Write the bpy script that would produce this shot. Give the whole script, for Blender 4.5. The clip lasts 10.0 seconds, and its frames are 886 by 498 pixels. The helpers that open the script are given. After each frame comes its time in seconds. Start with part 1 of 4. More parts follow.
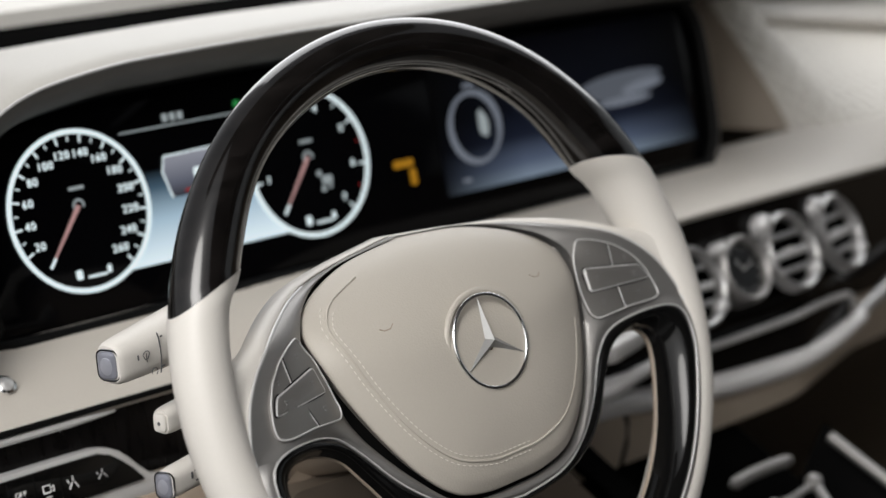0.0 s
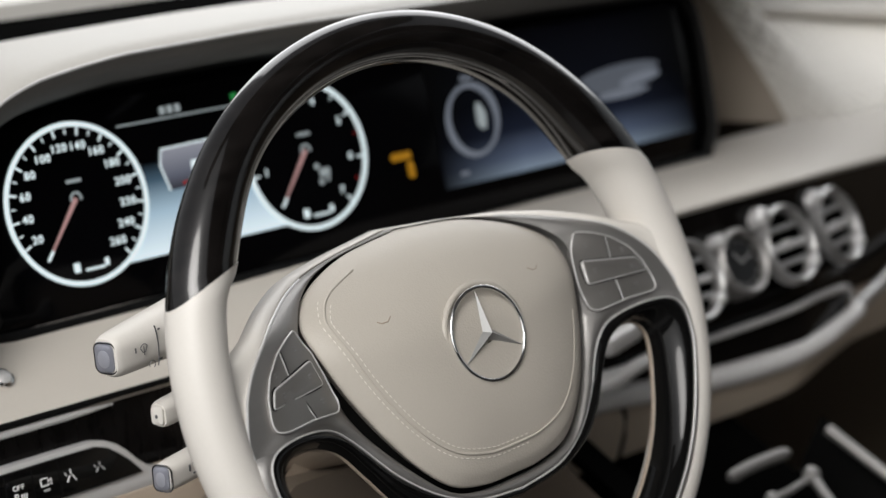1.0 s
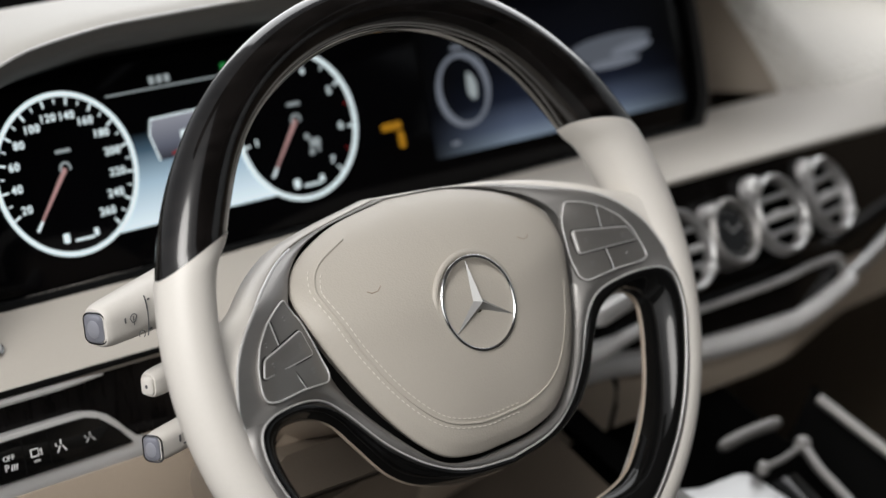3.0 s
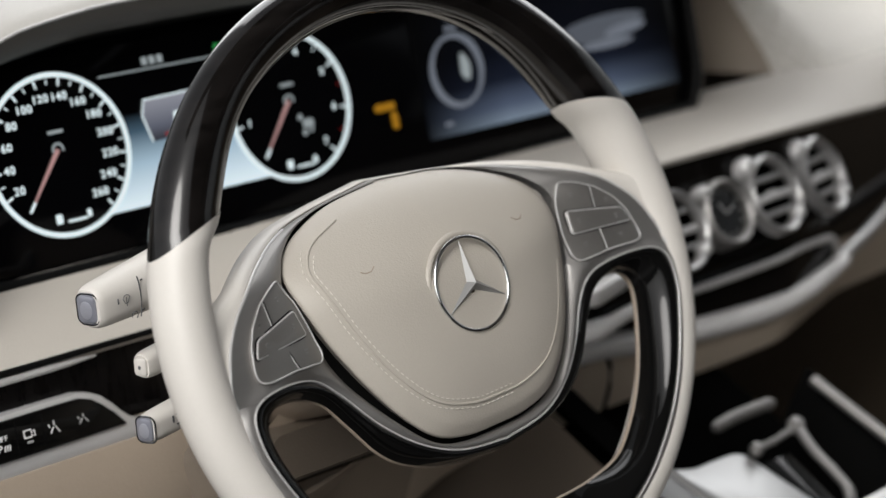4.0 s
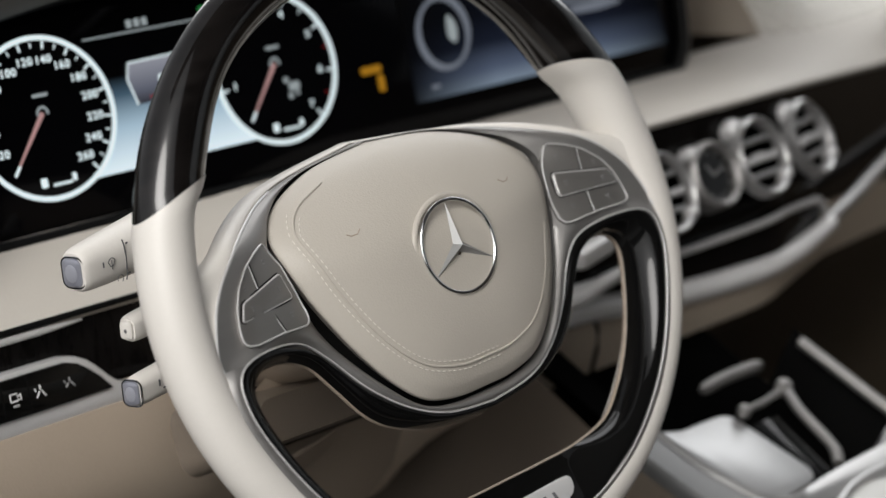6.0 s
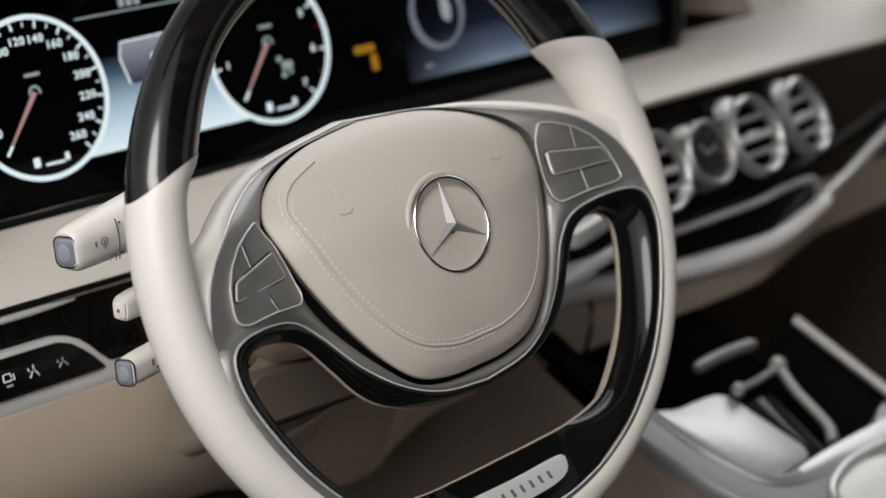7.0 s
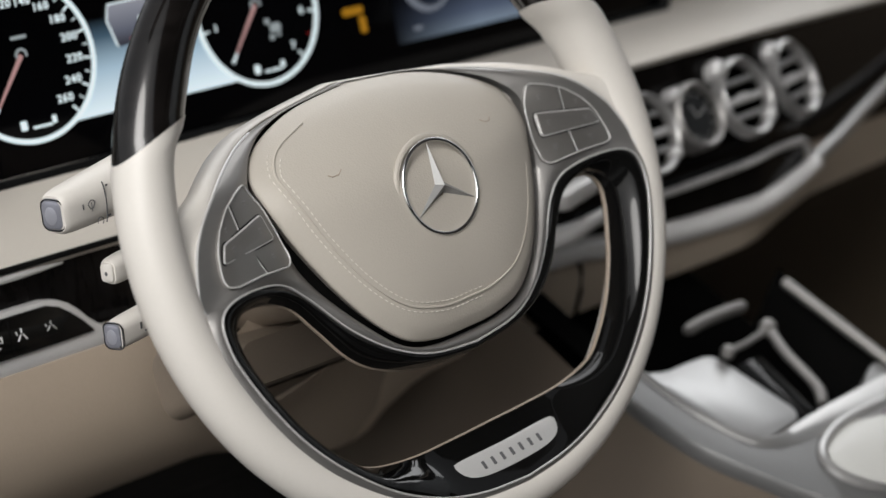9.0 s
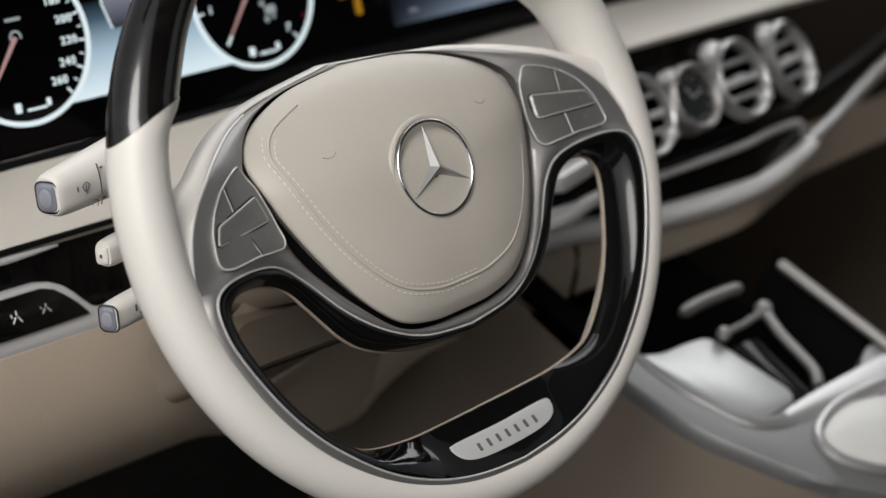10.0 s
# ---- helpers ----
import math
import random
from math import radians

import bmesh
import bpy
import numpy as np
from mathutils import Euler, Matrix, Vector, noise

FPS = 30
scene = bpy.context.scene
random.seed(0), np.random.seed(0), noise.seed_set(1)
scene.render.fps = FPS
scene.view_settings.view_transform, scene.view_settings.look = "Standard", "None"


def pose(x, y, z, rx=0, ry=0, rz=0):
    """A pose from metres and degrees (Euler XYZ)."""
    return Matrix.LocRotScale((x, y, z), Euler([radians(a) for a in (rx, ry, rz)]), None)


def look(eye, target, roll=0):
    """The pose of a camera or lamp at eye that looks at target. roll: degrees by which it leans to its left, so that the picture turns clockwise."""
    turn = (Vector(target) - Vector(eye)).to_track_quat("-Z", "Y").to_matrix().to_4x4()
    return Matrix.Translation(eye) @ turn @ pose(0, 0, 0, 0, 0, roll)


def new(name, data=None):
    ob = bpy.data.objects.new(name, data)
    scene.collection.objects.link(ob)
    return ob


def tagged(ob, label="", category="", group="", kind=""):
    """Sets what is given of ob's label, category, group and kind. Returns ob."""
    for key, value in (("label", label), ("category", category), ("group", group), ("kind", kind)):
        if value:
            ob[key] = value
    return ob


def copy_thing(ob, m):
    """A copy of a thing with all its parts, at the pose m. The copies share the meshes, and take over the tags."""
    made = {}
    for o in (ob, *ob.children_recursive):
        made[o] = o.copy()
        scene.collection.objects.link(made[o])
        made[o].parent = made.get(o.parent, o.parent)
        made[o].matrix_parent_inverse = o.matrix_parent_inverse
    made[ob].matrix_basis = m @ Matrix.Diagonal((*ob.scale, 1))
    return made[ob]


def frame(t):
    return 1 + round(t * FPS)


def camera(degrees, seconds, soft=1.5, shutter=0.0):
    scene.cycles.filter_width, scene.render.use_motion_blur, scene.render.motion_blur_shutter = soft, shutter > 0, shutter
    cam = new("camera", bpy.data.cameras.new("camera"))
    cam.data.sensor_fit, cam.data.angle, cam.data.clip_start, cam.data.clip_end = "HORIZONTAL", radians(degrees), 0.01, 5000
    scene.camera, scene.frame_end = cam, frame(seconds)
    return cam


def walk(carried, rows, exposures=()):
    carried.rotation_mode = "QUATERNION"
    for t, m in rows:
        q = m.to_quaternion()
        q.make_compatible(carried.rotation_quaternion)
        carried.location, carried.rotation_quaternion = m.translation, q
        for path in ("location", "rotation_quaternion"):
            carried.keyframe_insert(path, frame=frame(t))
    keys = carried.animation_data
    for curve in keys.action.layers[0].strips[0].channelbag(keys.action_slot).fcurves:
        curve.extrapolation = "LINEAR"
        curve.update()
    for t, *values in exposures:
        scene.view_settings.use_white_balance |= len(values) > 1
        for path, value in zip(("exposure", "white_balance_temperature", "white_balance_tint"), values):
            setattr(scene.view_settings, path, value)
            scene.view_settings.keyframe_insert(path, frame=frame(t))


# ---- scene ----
# world frame: x to the car's right, y ahead, z up; the steering wheel's centre stands at (0, 0, 0.65)
cam = camera(24.57, 10.0, soft=1.4)
cam.data.dof.use_dof = True
cam.data.dof.focus_distance = 1.10
cam.data.dof.aperture_fstop = 5.0
ROWS = [
    (0.0, -0.7390, -0.7980, 1.0005, 74.880, 1.370, -42.583),
    (0.5, -0.7388, -0.7980, 1.0003, 74.810, 1.365, -42.603),
    (1.0, -0.7385, -0.7979, 0.9999, 74.695, 1.380, -42.639),
    (1.5, -0.7381, -0.7978, 0.9994, 74.545, 1.386, -42.683),
    (2.0, -0.7376, -0.7976, 0.9989, 74.363, 1.410, -42.737),
    (2.5, -0.7370, -0.7975, 0.9982, 74.156, 1.422, -42.803),
    (4.0, -0.7351, -0.7970, 0.9960, 73.424, 1.419, -43.026),
    (4.5, -0.7344, -0.7969, 0.9952, 73.187, 1.485, -43.138),
    (5.0, -0.7338, -0.7967, 0.9945, 72.957, 1.513, -43.222),
    (5.5, -0.7332, -0.7965, 0.9938, 72.724, 1.488, -43.292),
    (7.0, -0.7310, -0.7960, 0.9912, 71.925, 1.584, -43.543),
    (7.5, -0.7303, -0.7958, 0.9905, 71.677, 1.545, -43.601),
    (8.0, -0.7296, -0.7957, 0.9897, 71.419, 1.578, -43.660),
    (8.5, -0.7290, -0.7955, 0.9889, 71.175, 1.628, -43.744),
    (9.0, -0.7284, -0.7953, 0.9883, 70.948, 1.670, -43.829),
    (9.5, -0.7278, -0.7952, 0.9875, 70.715, 1.690, -43.889),
    (10.0, -0.7272, -0.7950, 0.9868, 70.488, 1.724, -43.949),
]
walk(cam, [(t, pose(x, y, z, rx, ry, rz)) for t, x, y, z, rx, ry, rz in ROWS])

# ---- light ----
world = bpy.data.worlds.new("world")
scene.world = world
world.use_nodes = True
wn = world.node_tree.nodes
sky = wn.new("ShaderNodeTexSky")
sky.sky_type = "NISHITA"
sky.sun_disc = False
sky.sun_elevation, sky.sun_rotation = radians(42), radians(241)
sky.altitude, sky.air_density, sky.dust_density = 0, 1.0, 4.0
hsv = wn.new("ShaderNodeHueSaturation")
hsv.inputs["Saturation"].default_value = 0.12
world.node_tree.links.new(sky.outputs[0], hsv.inputs["Color"])
world.node_tree.links.new(hsv.outputs[0], wn["Background"].inputs["Color"])
wn["Background"].inputs["Strength"].default_value = 0.15
sun = new("sun", bpy.data.lights.new("sun", "SUN"))
sun.data.energy, sun.data.angle, sun.data.color = 2.1, radians(30), (1.0, 0.97, 0.935)
sun.matrix_world = look((-2.6, -1.45, 3.30), (0, 0, 0.65))
screen_light = new("windscreen_light", bpy.data.lights.new("windscreen_light", "AREA"))
screen_light.data.shape, screen_light.data.size, screen_light.data.size_y, screen_light.data.energy = "RECTANGLE", 1.4, 0.68, 9.5
screen_light.data.color = (0.985, 0.99, 1.0)
screen_light.matrix_world = look((0.74, 0.47, 1.09), (0.66, 0.20, 0.6))
scene.view_settings.exposure = -0.38


# ---- materials ----
def mat(name, color, rough=0.5, metal=0.0, grain=0.0, size=400.0, vary=0.06, coat=0.0, patch=18.0, stretch=None, spec=0.5, diamond=0.0):
    m = bpy.data.materials.new(name)
    m.use_nodes = True
    nt = m.node_tree
    nodes, links = nt.nodes, nt.links
    b = nodes["Principled BSDF"]
    b.inputs["Roughness"].default_value, b.inputs["Metallic"].default_value = rough, metal
    b.inputs["Coat Weight"].default_value, b.inputs["Coat Roughness"].default_value = coat, 0.04
    b.inputs["Specular IOR Level"].default_value = spec
    co = nodes.new("ShaderNodeTexCoord")
    mp = nodes.new("ShaderNodeMapping")
    links.new(co.outputs["Object"], mp.inputs["Vector"])
    if stretch:
        mp.inputs["Scale"].default_value = stretch
    big, fine = nodes.new("ShaderNodeTexNoise"), nodes.new("ShaderNodeTexNoise")
    big.inputs["Scale"].default_value, big.inputs["Detail"].default_value = patch, 4
    fine.inputs["Scale"].default_value, fine.inputs["Detail"].default_value = size, 3
    links.new(mp.outputs[0], big.inputs["Vector"])
    links.new(mp.outputs[0], fine.inputs["Vector"])
    mixer = nodes.new("ShaderNodeMath")
    mixer.operation = "MULTIPLY_ADD"
    mixer.inputs[1].default_value = 0.65
    links.new(big.outputs["Fac"], mixer.inputs[0])
    half = nodes.new("ShaderNodeMath")
    half.operation = "MULTIPLY"
    half.inputs[1].default_value = 0.35
    links.new(fine.outputs["Fac"], half.inputs[0])
    links.new(half.outputs[0], mixer.inputs[2])
    ramp = nodes.new("ShaderNodeValToRGB")
    c = Vector(color)
    ramp.color_ramp.elements[0].position, ramp.color_ramp.elements[1].position = 0.3, 0.7
    ramp.color_ramp.elements[0].color = (*(c * (1 - vary)), 1)
    ramp.color_ramp.elements[1].color = (*(c * (1 + vary)), 1)
    links.new(mixer.outputs[0], ramp.inputs[0])
    links.new(ramp.outputs[0], b.inputs["Base Color"])
    rr = nodes.new("ShaderNodeMapRange")
    rr.inputs["To Min"].default_value, rr.inputs["To Max"].default_value = max(0.02, rough * 0.85), min(1, rough * 1.15)
    links.new(big.outputs["Fac"], rr.inputs["Value"])
    links.new(rr.outputs[0], b.inputs["Roughness"])
    if grain:
        bump = nodes.new("ShaderNodeBump")
        bump.inputs["Strength"].default_value, bump.inputs["Distance"].default_value = grain, 0.0004
        if size > 600 or stretch:
            links.new(fine.outputs["Fac"], bump.inputs["Height"])
        else:
            cell = nodes.new("ShaderNodeTexVoronoi")
            cell.inputs["Scale"].default_value = size * 1.5
            links.new(mp.outputs[0], cell.inputs["Vector"])
            links.new(cell.outputs["Distance"], bump.inputs["Height"])
        links.new(bump.outputs[0], b.inputs["Normal"])
        if diamond:
            sep = nodes.new("ShaderNodeSeparateXYZ")
            links.new(co.outputs["Object"], sep.inputs[0])
            waves = []
            for op in ("ADD", "SUBTRACT"):
                chain = sep.outputs["X"]
                for kind, other in ((op, sep.outputs["Z"]), ("MULTIPLY", math.pi / diamond), ("SINE", None), ("ABSOLUTE", None)):
                    q = nodes.new("ShaderNodeMath")
                    q.operation = kind
                    links.new(chain, q.inputs[0])
                    if kind == op:
                        links.new(other, q.inputs[1])
                    elif other:
                        q.inputs[1].default_value = other
                    chain = q.outputs[0]
                waves.append(chain)
            low = nodes.new("ShaderNodeMath")
            low.operation = "MINIMUM"
            links.new(waves[0], low.inputs[0])
            links.new(waves[1], low.inputs[1])
            quilt = nodes.new("ShaderNodeBump")
            quilt.inputs["Strength"].default_value, quilt.inputs["Distance"].default_value = 0.7, 0.004
            links.new(low.outputs[0], quilt.inputs["Height"])
            links.new(quilt.outputs[0], bump.inputs["Normal"])
    return m


def glow(name, color, strength):
    m = bpy.data.materials.new(name)
    m.use_nodes = True
    b = m.node_tree.nodes["Principled BSDF"]
    b.inputs["Base Color"].default_value = (0.002, 0.002, 0.002, 1)
    b.inputs["Roughness"].default_value = 0.4
    b.inputs["Specular IOR Level"].default_value = 0.05
    b.inputs["Emission Color"].default_value = (*color, 1)
    b.inputs["Emission Strength"].default_value = strength
    return m


def glow_ramp(name, stops, strength, axis="Y", low=0.0, high=1.0, fade=None):
    """A lit display whose colour runs along one axis of the mesh."""
    m = glow(name, (0, 0, 0), strength)
    nt = m.node_tree
    co, sep, rng, ramp = (nt.nodes.new(k) for k in ("ShaderNodeTexCoord", "ShaderNodeSeparateXYZ", "ShaderNodeMapRange", "ShaderNodeValToRGB"))
    nt.links.new(co.outputs["Object"], sep.inputs[0])
    nt.links.new(sep.outputs[axis], rng.inputs["Value"])
    rng.inputs["From Min"].default_value, rng.inputs["From Max"].default_value = low, high
    nt.links.new(rng.outputs[0], ramp.inputs[0])
    el = ramp.color_ramp.elements
    while len(el) < len(stops):
        el.new(0.5)
    for e, (p, c) in zip(el, stops):
        e.position, e.color = p, (*c, 1)
    out = ramp.outputs[0]
    if fade:
        run, veil, mul = (nt.nodes.new(k) for k in ("ShaderNodeMapRange", "ShaderNodeValToRGB", "ShaderNodeVectorMath"))
        nt.links.new(sep.outputs["X"], run.inputs["Value"])
        run.inputs["From Min"].default_value, run.inputs["From Max"].default_value = fade
        nt.links.new(run.outputs[0], veil.inputs[0])
        ve = veil.color_ramp.elements
        for _ in range(2):
            ve.new(0.5)
        for e, (p, v) in zip(ve, ((0.0, 0.05), (0.30, 1.0), (0.72, 0.9), (1.0, 0.05))):
            e.position, e.color = p, (v, v, v, 1)
        mul.operation = "MULTIPLY"
        nt.links.new(out, mul.inputs[0])
        nt.links.new(veil.outputs[0], mul.inputs[1])
        out = mul.outputs[0]
    nt.links.new(out, nt.nodes["Principled BSDF"].inputs["Emission Color"])
    return m


CREAM = mat("cream_leather", (0.52, 0.485, 0.435), 0.48, grain=0.25, size=500, vary=0.03)
PAD = mat("pad_leather", (0.475, 0.44, 0.388), 0.5, grain=0.25, size=600, vary=0.025)
RIM = mat("rim_leather", (0.70, 0.67, 0.625), 0.42, grain=0.18, size=650, vary=0.025)
DASHTOP = mat("dash_leather", (0.47, 0.455, 0.425), 0.5, grain=0.3, size=420, vary=0.03)
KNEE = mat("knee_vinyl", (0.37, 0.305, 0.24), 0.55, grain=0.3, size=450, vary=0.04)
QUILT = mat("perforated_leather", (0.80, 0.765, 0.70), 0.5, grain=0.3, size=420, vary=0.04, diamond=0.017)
WOOD = mat("black_lacquer_wood", (0.0065, 0.0055, 0.0052), 0.13, coat=0.35, spec=0.4, vary=0.9, size=90, patch=25, stretch=(1, 6, 1))
TRIM = mat("dark_lacquer_trim", (0.005, 0.0045, 0.0045), 0.10, coat=0.04, spec=0.12, vary=0.7, size=90, patch=25, stretch=(6, 1, 1))
PIANO = mat("piano_black", (0.004, 0.004, 0.004), 0.06, coat=0.1, spec=0.27, vary=0.3)
SATIN = mat("satin_silver", (0.33, 0.32, 0.31), 0.48, metal=0.8, grain=0.08, size=900, vary=0.05, stretch=(1, 14, 1))
SATIN_L = mat("bright_satin_silver", (0.66, 0.655, 0.65), 0.38, metal=0.4, grain=0.05, size=900, vary=0.05)
CHROME = mat("chrome", (0.82, 0.82, 0.82), 0.07, metal=1.0, vary=0.03)
STRIPM = mat("bright_strip_silver", (0.84, 0.83, 0.82), 0.33, metal=0.1, vary=0.04)
RINGM = mat("vent_silver", (0.46, 0.455, 0.45), 0.34, metal=0.75, vary=0.06)
STAR = mat("brushed_chrome", (0.38, 0.38, 0.375), 0.5, metal=0.8, vary=0.03)
BUTTON = mat("grey_button", (0.16, 0.15, 0.145), 0.3, metal=0.6, grain=0.05, size=900, vary=0.06)
BLACK = mat("black_plastic", (0.004, 0.004, 0.004), 0.5, spec=0.15, grain=0.2, size=500, vary=0.2)
GLASS = mat("display_glass", (0.0015, 0.0015, 0.002), 0.06, vary=0.2, spec=0.12)
CARPET = mat("dark_carpet", (0.02, 0.018, 0.016), 0.95, grain=1.0, size=300, vary=0.3)
HEAD = mat("headliner", (0.16, 0.15, 0.14), 0.9, grain=0.4, size=300, vary=0.05)
THREAD = mat("cream_thread", (0.70, 0.67, 0.61), 0.6, vary=0.05)
INK = mat("dark_print", (0.10, 0.10, 0.105), 0.5, vary=0.1)
CAPG = mat("blue_grey_cap", (0.30, 0.31, 0.36), 0.30, metal=0.4, vary=0.05)
KEYPRINT = mat("faint_key_print", (0.24, 0.235, 0.23), 0.5, vary=0.05)
PRINT = mat("white_print", (0.75, 0.75, 0.75), 0.5, vary=0.03)
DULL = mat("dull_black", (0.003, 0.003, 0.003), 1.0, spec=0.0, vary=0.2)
GAP = mat("dark_gap", (0.003, 0.003, 0.003), 0.7, spec=0.1, vary=0.1)


# ---- mesh helpers ----
def part(name, bm, material, parent=None, label="", smooth=True):
    me = bpy.data.meshes.new(name)
    bmesh.ops.recalc_face_normals(bm, faces=bm.faces)
    for f in bm.faces:
        f.smooth = smooth
    bm.to_mesh(me)
    bm.free()
    me.materials.append(material)
    if smooth:
        me.set_sharp_from_angle(angle=radians(38))
    ob = new(name, me)
    if parent is not None:
        ob.parent = parent
    if label:
        tagged(ob, label)
    return ob


def thing(name, m, label, category, group="", kind=""):
    ob = new(name)
    ob.empty_display_size = 0.02
    ob.matrix_world = m
    return tagged(ob, label, category, group, kind)


def curve(pts, n, closed=False):
    """n points evenly spread along a smooth curve through pts."""
    P = [Vector(p) for p in pts]
    k = len(P)
    dense = []
    for i in range(k if closed else k - 1):
        a, b, c, d = (P[j % k] if closed else P[min(max(j, 0), k - 1)] for j in (i - 1, i, i + 1, i + 2))
        for s in range(12):
            t = s / 12
            dense.append(0.5 * (2 * b + (c - a) * t + (2 * a - 5 * b + 4 * c - d) * t * t + (3 * b - a - 3 * c + d) * t ** 3))
    dense.append(P[0].copy() if closed else P[-1].copy())
    acc = [0.0]
    for a, b in zip(dense, dense[1:]):
        acc.append(acc[-1] + (b - a).length)
    out, j = [], 0
    for i in range(n):
        s = acc[-1] * i / (n if closed else n - 1)
        while j < len(acc) - 2 and acc[j + 1] < s:
            j += 1
        f = (s - acc[j]) / max(acc[j + 1] - acc[j], 1e-12)
        out.append(dense[j].lerp(dense[j + 1], min(max(f, 0), 1)))
    return out


def steps(pts, per):
    """A smooth curve through pts with the same number of points in every span."""
    P = [Vector(p) for p in pts]
    k, out = len(P), []
    for i in range(k - 1):
        a, b, c, d = (P[min(max(j, 0), k - 1)] for j in (i - 1, i, i + 1, i + 2))
        for s in range(per):
            t = s / per
            out.append(0.5 * (2 * b + (c - a) * t + (2 * a - 5 * b + 4 * c - d) * t * t + (3 * b - a - 3 * c + d) * t ** 3))
    return out + [P[-1].copy()]


def mirror(half):
    """A closed outline from its right half, which runs from one end of the axis to the other."""
    h = [Vector(p) for p in half]
    return h + [Vector((-p.x, *p[1:])) for p in reversed(h[1:-1])]


def loft(rows, around=False, along=False, bm=None, caps=False):
    bm = bm or bmesh.new()
    vs = [[bm.verts.new(Vector(p)) for p in r] for r in rows]
    n = len(rows[0])
    for i in range(len(rows) if along else len(rows) - 1):
        a, b = vs[i], vs[(i + 1) % len(rows)]
        for j in range(n if around else n - 1):
            k = (j + 1) % n
            try:
                bm.faces.new((a[j], a[k], b[k], b[j]))
            except ValueError:
                pass
    if caps:
        for r in (vs[0], vs[-1]):
            bm.faces.new(r)
    return bm


def tube(path, radius, sides=12, closed=False, bm=None, flat=1.0, up=(0, 0, 1)):
    """A round bar along path; radius: a number or one for each point; flat: its height against its width."""
    P = [Vector(p) for p in path]
    n = len(P)
    rows = []
    for i, p in enumerate(P):
        d = (P[(i + 1) % n] - P[i - 1]) if closed else (P[min(i + 1, n - 1)] - P[max(i - 1, 0)])
        d.normalize()
        s = d.cross(Vector(up))
        if s.length < 1e-4:
            s = d.cross(Vector((0, 1, 0)))
        s.normalize()
        u = s.cross(d)
        r = radius[i] if hasattr(radius, "__len__") else radius
        rows.append([p + r * (math.cos(a) * s + flat * math.sin(a) * u) for a in (2 * math.pi * j / sides for j in range(sides))])
    return loft(rows, around=True, along=closed, bm=bm, caps=not closed)


def lathe(profile, n=48, bm=None, m=None):
    """profile: (radius, z) pairs turned about z."""
    rows = [[Vector((r * math.cos(2 * math.pi * j / n), r * math.sin(2 * math.pi * j / n), z)) for j in range(n)] for r, z in profile]
    if m:
        rows = [[m @ p for p in r] for r in rows]
    return loft(rows, around=True, bm=bm, caps=True)


def inset(loop, d):
    """A closed outline in xy moved inwards by d (counter-clockwise)."""
    n, out = len(loop), []
    area = sum(loop[i].x * loop[(i + 1) % n].y - loop[(i + 1) % n].x * loop[i].y for i in range(n))
    sg = 1 if area > 0 else -1
    for i in range(n):
        t = (loop[(i + 1) % n] - loop[i - 1]).to_2d()
        t.normalize()
        out.append(Vector((loop[i].x - sg * t.y * d, loop[i].y + sg * t.x * d, loop[i].z)))
    return out


def plate(outline, thick, bevel=0.0006, bm=None, lift=None, m=None):
    """A plate with a rounded front edge: its outline lies in xy, its front faces +z; lift(x, y) adds height."""
    o = [Vector((p[0], p[1], 0)) for p in outline]
    rows = []
    for d, z in ((0, -thick), (0, -bevel), (bevel * 0.3, -bevel * 0.3), (bevel, 0)):
        loop = inset(o, d)
        rows.append([Vector((p.x, p.y, z + (lift(p.x, p.y) if lift else 0))) for p in loop])
    if m:
        rows = [[m @ p for p in r] for r in rows]
    bm = bm or bmesh.new()
    vs = [[bm.verts.new(p) for p in r] for r in rows]
    n = len(o)
    for a, b in zip(vs, vs[1:]):
        for j in range(n):
            bm.faces.new((a[j], a[(j + 1) % n], b[(j + 1) % n], b[j]))
    bm.faces.new(vs[-1])
    bm.faces.new(vs[0][::-1])
    return bm


def rrect(w, h, r, k=6, cx=0, cy=0):
    out = []
    for qx, qy, a0 in ((1, 1, 0), (-1, 1, 90), (-1, -1, 180), (1, -1, 270)):
        for i in range(k + 1):
            a = radians(a0 + 90 * i / k)
            out.append(Vector((cx + qx * (w / 2 - r) + r * math.cos(a), cy + qy * (h / 2 - r) + r * math.sin(a), 0)))
    return out


def block(w, d, h, r=0.003, m=None, bm=None):
    """A box w x d x h with rounded edges, its base in the middle of xy at z = 0."""
    o = rrect(w, d, min(r * 2, w / 2.01, d / 2.01), 5)
    rows = []
    for dd, z in ((r, 0), (r * 0.3, r * 0.3), (0, r), (0, h - r), (r * 0.3, h - r * 0.3), (r, h)):
        rows.append([Vector((p.x, p.y, z)) for p in inset(o, dd)])
    if m:
        rows = [[m @ p for p in q] for q in rows]
    return loft(rows, around=True, bm=bm, caps=True)


